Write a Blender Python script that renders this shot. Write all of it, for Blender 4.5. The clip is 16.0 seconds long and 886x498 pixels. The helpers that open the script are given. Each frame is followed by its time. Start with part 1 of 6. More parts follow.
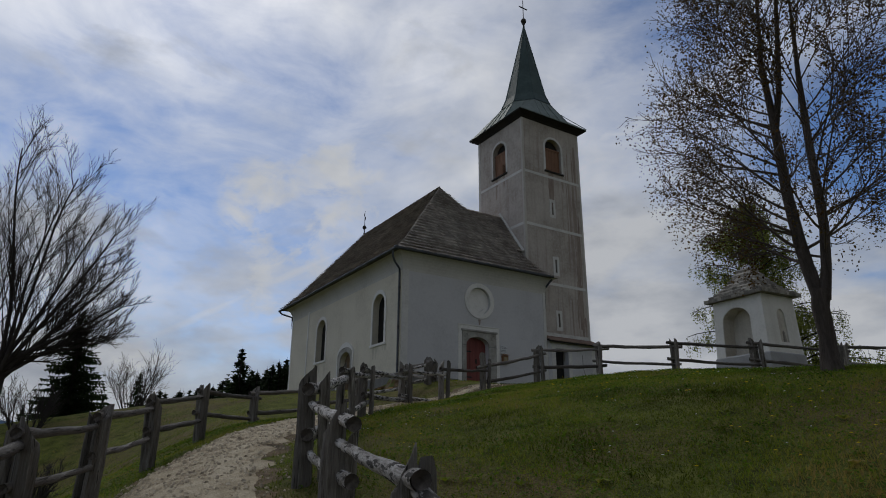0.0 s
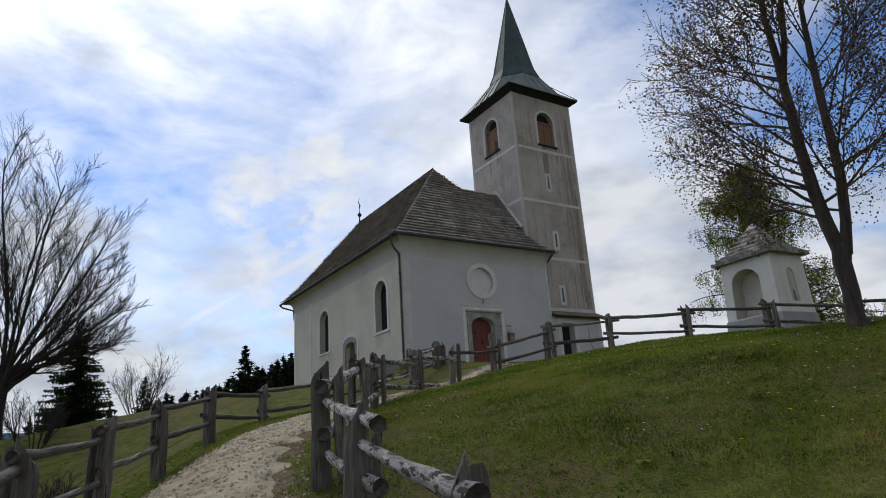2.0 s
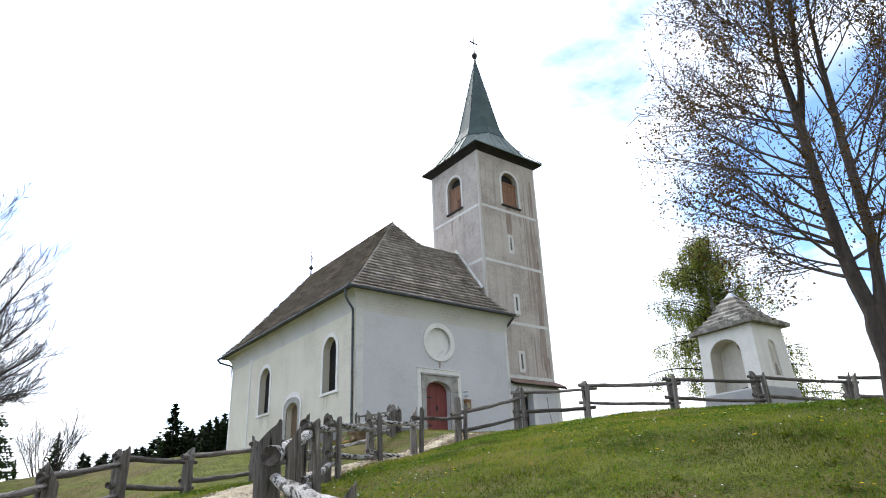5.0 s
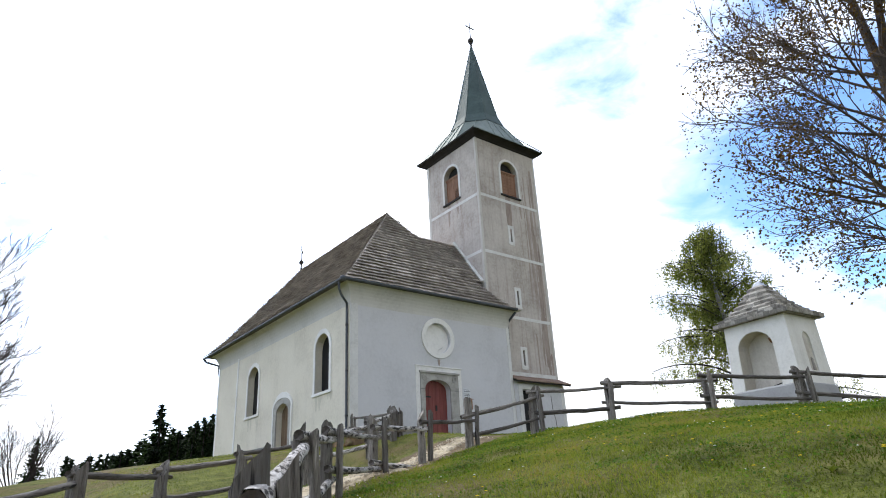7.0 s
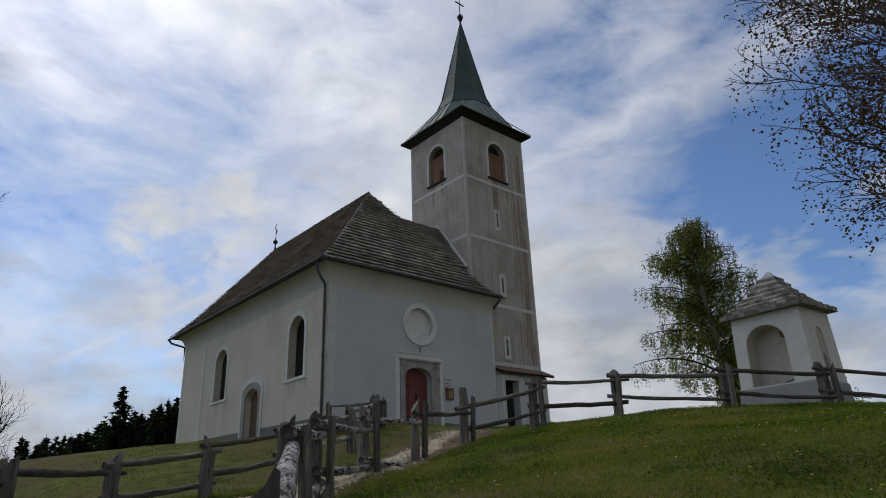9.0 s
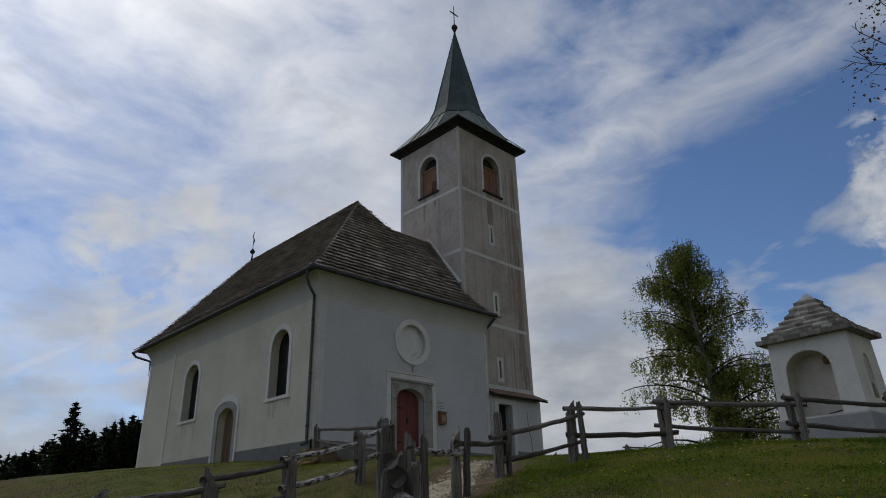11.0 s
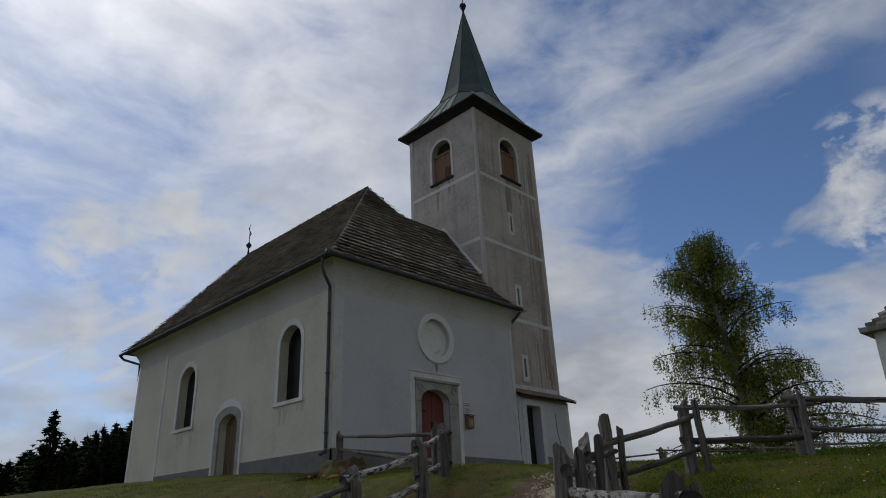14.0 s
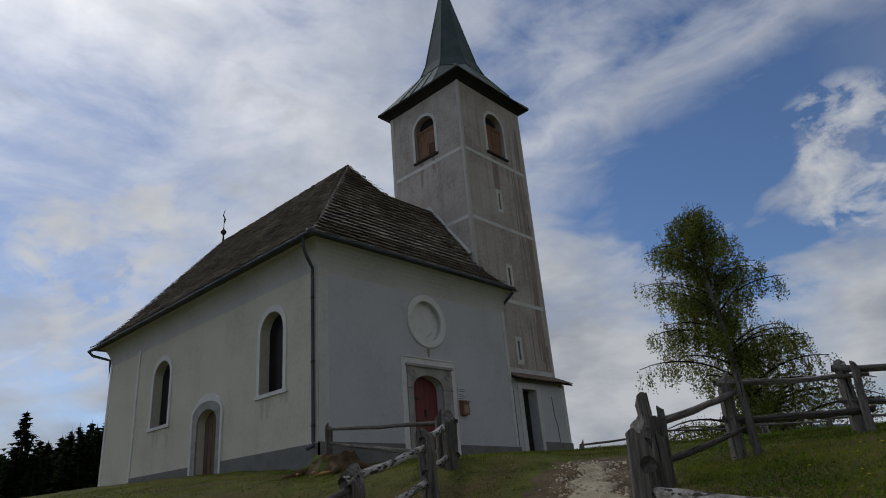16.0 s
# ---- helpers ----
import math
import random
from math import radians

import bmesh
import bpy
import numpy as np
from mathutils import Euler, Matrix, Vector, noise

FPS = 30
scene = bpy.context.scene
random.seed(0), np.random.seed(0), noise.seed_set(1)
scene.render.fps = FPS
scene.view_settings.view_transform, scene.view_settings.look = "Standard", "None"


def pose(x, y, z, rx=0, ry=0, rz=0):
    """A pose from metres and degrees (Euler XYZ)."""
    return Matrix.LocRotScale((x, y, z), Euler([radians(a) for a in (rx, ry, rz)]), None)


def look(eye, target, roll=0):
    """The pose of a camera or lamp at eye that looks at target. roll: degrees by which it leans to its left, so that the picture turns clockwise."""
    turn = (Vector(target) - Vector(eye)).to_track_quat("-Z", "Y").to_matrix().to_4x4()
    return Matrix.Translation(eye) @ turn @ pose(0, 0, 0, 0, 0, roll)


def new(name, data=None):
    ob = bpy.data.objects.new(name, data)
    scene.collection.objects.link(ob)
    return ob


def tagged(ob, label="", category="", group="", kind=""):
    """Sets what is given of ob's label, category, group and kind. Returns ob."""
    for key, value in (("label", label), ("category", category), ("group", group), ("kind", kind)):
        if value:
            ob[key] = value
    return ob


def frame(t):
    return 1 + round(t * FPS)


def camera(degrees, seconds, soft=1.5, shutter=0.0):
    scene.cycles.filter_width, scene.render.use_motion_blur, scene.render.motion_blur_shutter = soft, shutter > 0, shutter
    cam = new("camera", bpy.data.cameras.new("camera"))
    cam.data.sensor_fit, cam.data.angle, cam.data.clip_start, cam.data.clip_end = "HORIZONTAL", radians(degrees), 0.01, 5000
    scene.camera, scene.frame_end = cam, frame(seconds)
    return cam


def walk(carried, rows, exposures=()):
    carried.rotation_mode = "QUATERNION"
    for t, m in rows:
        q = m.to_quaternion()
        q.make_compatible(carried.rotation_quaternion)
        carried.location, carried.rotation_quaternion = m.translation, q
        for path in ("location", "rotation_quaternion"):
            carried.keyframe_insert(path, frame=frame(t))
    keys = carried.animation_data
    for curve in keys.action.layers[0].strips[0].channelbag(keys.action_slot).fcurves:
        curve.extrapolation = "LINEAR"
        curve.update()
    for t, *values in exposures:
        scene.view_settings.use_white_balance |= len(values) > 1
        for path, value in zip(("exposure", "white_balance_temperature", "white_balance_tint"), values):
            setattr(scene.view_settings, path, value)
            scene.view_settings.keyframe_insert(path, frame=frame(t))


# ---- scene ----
cam = camera(69.4, 16.0, soft=1.0)
PATH = [
    (0, (-1.697, -2.049, 0.968), (-0.68, -0.443, 1.588), 0.3),
    (0.5, (-1.712, -1.904, 0.995), (-0.659, -0.316, 1.603), -2.0),
    (1, (-1.771, -1.94, 1.001), (-0.726, -0.331, 1.565), -2.6),
    (1.5, (-1.664, -1.743, 1.026), (-0.599, -0.146, 1.585), -2.9),
    (2, (-1.621, -1.68, 1.056), (-0.585, -0.066, 1.624), -3.8),
    (2.5, (-1.565, -1.589, 1.066), (-0.518, 0.007, 1.662), -2.7),
    (3, (-1.485, -1.304, 1.121), (-0.403, 0.237, 1.795), -2.1),
    (3.5, (-1.418, -1.046, 1.155), (-0.275, 0.413, 1.906), -3.7),
    (4, (-1.331, -0.843, 1.165), (-0.189, 0.607, 1.934), -3.2),
    (4.2, (-1.286, -0.798, 1.148), (-0.159, 0.677, 1.891), -1.9),
    (6.3, (-0.882, 0.88, 1.436), (0.259, 2.33, 2.209), -4.2),
    (6.5, (-0.797, 0.938, 1.457), (0.303, 2.416, 2.234), -3.3),
    (7, (-0.575, 1.108, 1.512), (0.589, 2.554, 2.255), -3.1),
    (7.5, (-0.453, 1.509, 1.56), (0.679, 2.982, 2.301), -3.6),
    (8, (-0.349, 1.823, 1.597), (0.802, 3.278, 2.344), -3.1),
    (8.2, (-0.286, 1.868, 1.607), (0.893, 3.31, 2.336), -2.9),
    (10.3, (-0.021, 3.605, 1.968), (1.237, 4.993, 2.672), -1.8),
    (10.5, (0.009, 3.753, 1.978), (1.249, 5.15, 2.693), -2.7),
    (11, (-0.027, 4.14, 1.995), (1.274, 5.45, 2.763), -1.5),
    (11.5, (-0.057, 4.556, 2.073), (1.229, 5.895, 2.817), -3.5),
    (12, (0.074, 5.008, 2.139), (1.37, 6.35, 2.859), -5.2),
    (12.5, (-0.012, 5.416, 2.188), (1.295, 6.727, 2.946), -1.4),
    (13, (0.125, 5.852, 2.252), (1.404, 7.183, 3.022), -2.2),
    (13.5, (0.447, 6.26, 2.312), (1.74, 7.558, 3.112), -4.1),
    (14, (0.494, 6.545, 2.339), (1.831, 7.815, 3.114), -2.6),
    (14.5, (0.73, 6.848, 2.397), (2.01, 8.135, 3.239), -1.3),
    (15, (0.884, 7.143, 2.45), (2.18, 8.412, 3.292), -2.9),
    (15.5, (1.042, 7.51, 2.493), (2.414, 8.748, 3.258), -3.8),
    (16, (1.129, 7.594, 2.506), (2.521, 8.826, 3.244), -4.9),
]
EXPOSURES = [(0.0, -1.12), (1.0, -0.98), (1.5, -0.66), (2.0, -0.42), (2.5, -0.2), (3.0, 0.2), (4.0, 0.9), (6.5, 1.12), (7.0, 1.0), (7.5, 0.68), (8.0, -0.04),
             (10.5, -1.0), (16.0, -1.04)]
walk(cam, [(t, look(eye, target, roll)) for t, eye, target, roll in PATH], EXPOSURES)


# ---- sky and sun: thin bright cloud, the sun veiled ahead and to the left ----
SUN_AZ, SUN_EL = 2.0, 42.0       # degrees from +y towards +x, and above the horizon


def nodes_of(owner):
    owner.use_nodes = True
    tree = owner.node_tree
    tree.nodes.clear()
    return tree


class Net:
    """A short hand for node trees."""

    def __init__(self, tree):
        self.tree = tree

    def add(self, kind, inputs=()):
        node = self.tree.nodes.new(kind)
        for key, value in dict(inputs).items():
            sock = node.inputs[key]
            if isinstance(value, bpy.types.NodeSocket):
                self.tree.links.new(value, sock)
            else:
                sock.default_value = value
        return node

    def vec(self, op, inputs):
        node = self.add("ShaderNodeVectorMath", inputs)
        node.operation = op
        return node.outputs["Value"] if op == "DOT_PRODUCT" else node.outputs[0]

    def math(self, op, a, b=0.0, c=0.0, clamp=False):
        node = self.add("ShaderNodeMath", {0: a, 1: b, 2: c})
        node.operation, node.use_clamp = op, clamp
        return node.outputs[0]

    def mix(self, fac, a, b):
        node = self.add("ShaderNodeMix")
        node.data_type = "RGBA"
        for sock, value in ((node.inputs[0], fac), (node.inputs[6], a), (node.inputs[7], b)):
            if isinstance(value, bpy.types.NodeSocket):
                self.tree.links.new(value, sock)
            else:
                sock.default_value = value
        return node.outputs[2]

    def ramp(self, fac, *stops):
        node = self.add("ShaderNodeValToRGB", {0: fac})
        els = node.color_ramp.elements
        while len(els) < len(stops):
            els.new(0.5)
        for el, (pos, col) in zip(els, stops):
            el.position = pos
            el.color = (col, col, col, 1) if isinstance(col, (int, float)) else (*col, 1)
        return node.outputs[0]

    def noise(self, vec, scale, detail=4.0, rough=0.55, distortion=0.0):
        return self.add("ShaderNodeTexNoise", {"Vector": vec, "Scale": scale, "Detail": detail, "Roughness": rough,
                                               "Distortion": distortion}).outputs[0]

    def mapped(self, vec, scale=(1, 1, 1), rot=(0, 0, 0), loc=(0, 0, 0)):
        return self.add("ShaderNodeMapping", {"Vector": vec, "Scale": scale, "Rotation": [radians(a) for a in rot],
                                              "Location": loc}).outputs[0]


def make_sky():
    world = bpy.data.worlds.new("sky")
    scene.world = world
    n = Net(nodes_of(world))
    out = n.add("ShaderNodeOutputWorld")
    co = n.add("ShaderNodeTexCoord").outputs["Generated"]
    node = n.add("ShaderNodeTexSky")
    node.sky_type, node.sun_disc, node.altitude = "NISHITA", False, 1200.0
    node.sun_elevation, node.sun_rotation = radians(SUN_EL), radians(SUN_AZ)
    node.air_density, node.dust_density, node.ozone_density = 1.0, 0.6, 2.5
    sky = node.outputs[0]
    blue = n.vec("MULTIPLY", {0: sky, 1: (0.140, 0.157, 0.181)})
    sep = n.add("ShaderNodeSeparateXYZ", {0: co})
    # broad veil, drawn out in streaks
    unit = n.vec("NORMALIZE", {0: co})
    veil = n.noise(n.mapped(unit, (1, 1, 1.8), (0, 0, 0), (3.1, 1.7, 0.3)), 2.6, 7.0, 0.55, 0.5)
    fine = n.noise(n.mapped(unit, (1, 1, 2.4), (10, 14, 0), (0.4, 5.0, 0)), 6.5, 8.0, 0.6, 0.6)
    # more cloud towards the sun, open blue away from it
    sun_dir = Vector((math.sin(radians(SUN_AZ)) * math.cos(radians(SUN_EL)), math.cos(radians(SUN_AZ)) * math.cos(radians(SUN_EL)),
                      math.sin(radians(SUN_EL))))
    near = n.vec("DOT_PRODUCT", {0: unit, 1: sun_dir})
    near = n.math("MAXIMUM", near, 0.0)
    # the blue gap to the east, cloud all round elsewhere
    gap = n.vec("DOT_PRODUCT", {0: unit, 1: Vector((0.90, 0.10, 0.43)).normalized()})
    gap = n.ramp(gap, (0.84, 0.0), (0.985, 1.0))
    thin = n.ramp(n.vec("DOT_PRODUCT", {0: unit, 1: Vector((0.16, 0.93, 0.33)).normalized()}), (0.93, 0.0), (0.995, 1.0))
    amount = n.math("ADD", n.math("ADD", n.math("MULTIPLY", veil, 0.75), n.math("MULTIPLY", fine, 0.35)),
                    n.math("ADD", n.math("MULTIPLY", n.math("POWER", near, 2.0), 0.19), n.math("ADD", n.math("MULTIPLY", gap, -0.21), n.math("MULTIPLY", thin, -0.225))))
    cover = n.ramp(amount, (0.42, 0.0), (0.60, 0.55), (0.84, 1.0))
    # a plume of cirrus across the blue
    plume_n = Vector((0.715, 0.504, 0.485)).cross(Vector((0.817, 0.165, 0.552))).normalized()
    off = n.math("ABSOLUTE", n.math("ADD", n.vec("DOT_PRODUCT", {0: unit, 1: plume_n}), n.math("MULTIPLY_ADD", fine, 0.16, -0.08)))
    plume = n.math("MULTIPLY", n.ramp(off, (0.0, 0.85), (0.03, 0.5), (0.07, 0.0)), n.ramp(sep.outputs[0], (0.55, 0.0), (0.66, 0.9), (0.80, 0.8), (0.92, 0.0)))
    cover = n.math("MAXIMUM", cover, plume)
    # heaps of cumulus low over the horizon
    heap_c = n.mapped(unit, (1, 1, 2.3), (0, 0, 0), (0.35, 0.2, 0))
    heap = n.noise(heap_c, 3.6, 9.0, 0.55, 0.25)
    low = n.ramp(sep.outputs[2], (0.07, 0.30), (0.17, 0.20), (0.26, 0.12), (0.40, 0.0))
    for way, reach, gain in (((0.80, 0.56, 0.22), 0.955, 0.22), ((0.965, 0.17, 0.20), 0.96, 0.16)):
        spot = n.vec("DOT_PRODUCT", {0: unit, 1: Vector(way).normalized()})
        low = n.math("ADD", low, n.ramp(spot, (reach, 0.0), (0.998, gain)))
    heap_m = n.ramp(n.math("ADD", heap, low), (0.60, 0.0), (0.68, 0.55), (0.82, 1.0))
    shade = n.ramp(n.noise(heap_c, 6.0, 6.0, 0.55), (0.35, (0.64, 0.70, 0.81)), (0.62, (1.06, 1.10, 1.17)))
    # broken puffs with crisp edges over the ridge and to the east
    fluff = n.noise(n.mapped(unit, (1, 1, 1.5), (0, 0, 0), (1.7, 0.6, 0.2)), 13.0, 9.0, 0.58, 0.35)
    puff = 0.0
    for way, reach, gain in (((0.345, 0.855, 0.388), 0.9965, 0.14), ((0.255, 0.90, 0.362), 0.998, 0.075), ((0.912, 0.085, 0.405), 0.9972, 0.10), ((0.945, 0.10, 0.335), 0.9982, 0.07),
                             ((0.29, 0.92, 0.26), 0.9985, 0.12)):
        spot = n.vec("DOT_PRODUCT", {0: unit, 1: Vector(way).normalized()})
        puff = n.math("MAXIMUM", puff, n.ramp(spot, (reach, 0.0), (0.9995, gain)))
    puff = n.math("MULTIPLY", n.ramp(n.math("ADD", fluff, puff), (0.54, 0.0), (0.62, 0.55), (0.74, 1.0)), n.ramp(puff, (0.0, 0.0), (0.05, 1.0)))
    # one long vapour trail
    trail_n = Vector((0.53, 0.065, -0.842)).normalized()
    away = n.math("ABSOLUTE", n.vec("DOT_PRODUCT", {0: unit, 1: trail_n}))
    trail = n.math("MULTIPLY", n.ramp(n.math("ADD", away, n.math("MULTIPLY", n.math("SUBTRACT", fine, 0.5), 0.012)),
                                      (0.002, 0.6), (0.009, 0.0)), n.ramp(sep.outputs[0], (0.05, 0.5), (0.2, 1.0), (0.42, 1.0), (0.5, 0.0)))
    glow = n.math("POWER", near, 9.0)
    white = n.mix(n.math("MULTIPLY", glow, 1.0, clamp=True), (0.88, 0.915, 0.98, 1), (1.95, 1.94, 1.93, 1))
    body = n.mix(n.ramp(n.noise(n.mapped(unit, (1, 1, 1.7), (0, 8, 0)), 4.2, 6.0, 0.55, 0.4), (0.32, 0.0), (0.68, 1.0)), (0.80, 0.83, 0.88, 1), (1.31, 1.305, 1.30, 1))
    white = n.vec("MULTIPLY", {0: white, 1: body})
    # grey cover added to the unseen southern sky, dimming the south-facing walls
    south = n.ramp(n.math("MULTIPLY_ADD", n.vec("DOT_PRODUCT", {0: unit, 1: (0.25, -1.0, 0.0)}), 0.5, 0.5), (0.56, 0.0), (0.84, 1.0))
    cover = n.math("MAXIMUM", cover, n.math("MULTIPLY", south, 0.92))
    white = n.mix(n.math("MULTIPLY", south, 0.9), white, (0.34, 0.34, 0.345, 1))
    col = n.mix(n.math("MAXIMUM", cover, trail), blue, white)
    heap_col = n.vec("SCALE", {0: shade, 3: 0.92})
    col = n.mix(heap_m, col, heap_col)
    col = n.mix(n.math("MULTIPLY", puff, 0.9), col, n.mix(n.noise(n.mapped(unit, (1, 1, 1.5)), 16.0, 5.0, 0.5), (0.78, 0.83, 0.91, 1), (1.36, 1.37, 1.38, 1)))
    back = n.add("ShaderNodeBackground", {"Color": col, "Strength": 1.0})
    n.tree.links.new(back.outputs[0], out.inputs[0])
    sun = new("sun", bpy.data.lights.new("sun", "SUN"))
    sun.data.energy, sun.data.angle, sun.data.color = 1.0, radians(14), (1.0, 0.95, 0.88)
    sun.matrix_basis = look(sun_dir * 60, (0, 0, 0))


make_sky()

# ---- materials ----
def surface(name, colors, scale=1.0, rough=0.85, bump=0.3, fine=8.0, metal=0.0, stretch=(1, 1, 1), fleck=None, vary=0.0,
            streak=None, island=False, distance=0.01, spec=0.35):
    """Grain and stains at two scales: colors run from dark to light; streak: colour and strength of vertical run-off;
    fleck: colour, scale and threshold of small spots; vary: change of value from piece to piece."""
    m = bpy.data.materials.new(name)
    n = Net(nodes_of(m))
    out = n.add("ShaderNodeOutputMaterial")
    co = n.add("ShaderNodeTexCoord").outputs["Object"]
    co = n.mapped(co, stretch)
    big = n.noise(co, scale, 5.0, 0.6, 0.3)
    small = n.noise(co, scale * fine, 6.0, 0.65)
    both = n.math("ADD", n.math("MULTIPLY", big, 0.6), n.math("MULTIPLY", small, 0.4))
    steps = [(0.33 + 0.34 * i / max(1, len(colors) - 1), c) for i, c in enumerate(colors)]
    col = n.ramp(both, *steps)
    if streak:
        sco = n.mapped(n.add("ShaderNodeTexCoord").outputs["Object"], (5.0, 5.0, 0.22))
        runs = n.ramp(n.noise(sco, 1.0, 4.0, 0.6), (0.5, 0.0), (0.72, streak[1]))
        wide = n.ramp(n.noise(co, 0.25, 3.0, 0.5), (0.35, 0.25), (0.65, 1.0))
        col = n.mix(n.math("MULTIPLY", runs, wide), col, (*streak[0], 1))
    if fleck:
        spots = n.ramp(n.noise(co, fleck[1], 3.0, 0.6), (fleck[2], 0.0), (fleck[2] + 0.06, 1.0))
        col = n.mix(spots, col, (*fleck[0], 1))
    if vary:
        src = (n.add("ShaderNodeNewGeometry").outputs["Random Per Island"] if island
               else n.add("ShaderNodeObjectInfo").outputs["Random"])
        val = n.math("MULTIPLY_ADD", src, 2 * vary, 1.0 - vary)
        col = n.vec("SCALE", {0: col, 3: val})
    hgt = n.math("ADD", n.math("MULTIPLY", big, 0.5), small)
    nor = n.add("ShaderNodeBump", {"Strength": bump, "Distance": distance, "Height": hgt}).outputs[0]
    rgh = n.math("MULTIPLY_ADD", small, 0.2, rough - 0.1, clamp=True)
    b = n.add("ShaderNodeBsdfPrincipled", {"Base Color": col, "Roughness": rgh, "Metallic": metal, "Normal": nor,
                                           "Specular IOR Level": spec})
    n.tree.links.new(b.outputs[0], out.inputs[0])
    return m


# one plaster: the side's warmer light and the front's shade are in the colour
PLASTER_LIT = surface("plaster_lit", [(0.56, 0.52, 0.425), (0.665, 0.623, 0.515), (0.71, 0.668, 0.56)], 0.7, 0.92, 0.35, 14,
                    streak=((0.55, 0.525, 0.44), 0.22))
# the cornice takes a tone between the lit and the shaded plaster
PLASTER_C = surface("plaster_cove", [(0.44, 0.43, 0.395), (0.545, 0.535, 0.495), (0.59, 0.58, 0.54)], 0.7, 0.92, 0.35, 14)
PLASTER_SHADE = surface("plaster_front_shade", [(0.47, 0.47, 0.475), (0.56, 0.56, 0.568), (0.60, 0.60, 0.607)], 0.6, 0.92, 0.35, 14,
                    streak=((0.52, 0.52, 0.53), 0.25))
LIME = surface("limewash_trim", [(0.48, 0.475, 0.45), (0.62, 0.615, 0.59), (0.68, 0.675, 0.65)], 1.4, 0.9, 0.4, 9,
               streak=((0.55, 0.54, 0.50), 0.25))
TRIM = surface("fresh_limewash", [(0.62, 0.61, 0.575), (0.75, 0.74, 0.705), (0.80, 0.79, 0.76)], 1.4, 0.9, 0.4, 9,
               streak=((0.66, 0.65, 0.61), 0.25))
PLINTH = surface("plinth_render", [(0.13, 0.128, 0.12), (0.19, 0.186, 0.176), (0.25, 0.245, 0.235)], 1.2, 0.95, 0.5, 18)
TOWER = surface("tower_render", [(0.30, 0.262, 0.228), (0.45, 0.41, 0.368), (0.55, 0.51, 0.465)], 0.8, 0.95, 0.5, 12,
                streak=((0.22, 0.145, 0.125), 0.8))
TOWER_STAIN = surface("tower_run_off", [(0.22, 0.165, 0.14), (0.31, 0.255, 0.22), (0.39, 0.335, 0.295)], 2.0, 0.95, 0.3, 9, stretch=(3, 3, 0.5))
STAIN = surface("run_off", [(0.46, 0.43, 0.345), (0.55, 0.52, 0.425), (0.61, 0.58, 0.485)], 5.0, 0.95, 0.2, 6)
STONE = surface("portal_stone", [(0.21, 0.205, 0.18), (0.34, 0.33, 0.30), (0.45, 0.44, 0.405)], 3.0, 0.85, 0.5, 14)
SHINGLE = surface("wood_shingle", [(0.17, 0.145, 0.122), (0.385, 0.34, 0.292), (0.61, 0.555, 0.495)], 1.5, 0.9, 0.6, 9,
                  vary=0.36, island=True)
SHINGLE_ONE = surface("wood_shingle_piece", [(0.17, 0.145, 0.122), (0.385, 0.34, 0.292), (0.61, 0.555, 0.495)], 1.5, 0.9, 0.6, 9,
                      vary=0.36)
PALE_SHINGLE = surface("pale_shingle", [(0.10, 0.09, 0.074), (0.26, 0.24, 0.205), (0.42, 0.40, 0.355)], 3.5, 0.9, 0.6, 9,
                       vary=0.4)
DARK_WOOD = surface("dark_eave_wood", [(0.010, 0.009, 0.008), (0.018, 0.016, 0.014), (0.028, 0.024, 0.02)], 2.0, 0.8, 0.4, 12)
SOFFIT = surface("eave_board", [(0.06, 0.05, 0.042), (0.09, 0.078, 0.066), (0.12, 0.105, 0.09)], 2.0, 0.85, 0.4, 12)
METAL = surface("gutter_zinc", [(0.05, 0.055, 0.064), (0.08, 0.088, 0.10), (0.12, 0.13, 0.145)], 2.0, 0.6, 0.1, 10, metal=0.3)
COPPER = surface("spire_sheet", [(0.030, 0.050, 0.047), (0.048, 0.076, 0.072), (0.071, 0.108, 0.100)], 0.8, 0.6, 0.2, 9, metal=0.2,
                 streak=((0.11, 0.14, 0.128), 0.4))
COPPER_L = surface("skirt_sheet", [(0.09, 0.115, 0.10), (0.15, 0.185, 0.165), (0.22, 0.26, 0.235)], 0.9, 0.6, 0.2, 9, metal=0.25,
                   streak=((0.14, 0.15, 0.13), 0.5))
IRON = surface("dark_iron", [(0.03, 0.028, 0.027), (0.05, 0.046, 0.043), (0.075, 0.065, 0.06)], 4.0, 0.6, 0.2, 8, metal=0.7)
RED_DOOR = surface("red_door_paint", [(0.13, 0.038, 0.033), (0.185, 0.053, 0.046), (0.23, 0.07, 0.06)], 1.2, 0.7, 0.3, 10,
                   stretch=(6, 6, 0.6), streak=((0.15, 0.05, 0.045), 0.4))
BROWN_DOOR = surface("brown_door_wood", [(0.09, 0.06, 0.035), (0.15, 0.10, 0.06), (0.20, 0.14, 0.085)], 1.4, 0.75, 0.4, 10,
                     stretch=(6, 6, 0.6))
SHUTTER = surface("shutter_wood", [(0.16, 0.085, 0.05), (0.24, 0.13, 0.08), (0.30, 0.17, 0.105)], 1.4, 0.75, 0.4, 10,
                  stretch=(5, 5, 0.8))
# near-black sheets stand in for the unlit depth of doorway, slits and belfry
BLACK = surface("unlit_interior", [(0.012, 0.012, 0.012), (0.02, 0.02, 0.02), (0.028, 0.027, 0.025)], 1.0, 0.95, 0.1)
OLD_ROOF = surface("old_board_roof", [(0.13, 0.085, 0.06), (0.21, 0.14, 0.10), (0.28, 0.20, 0.15)], 1.6, 0.85, 0.5, 12)
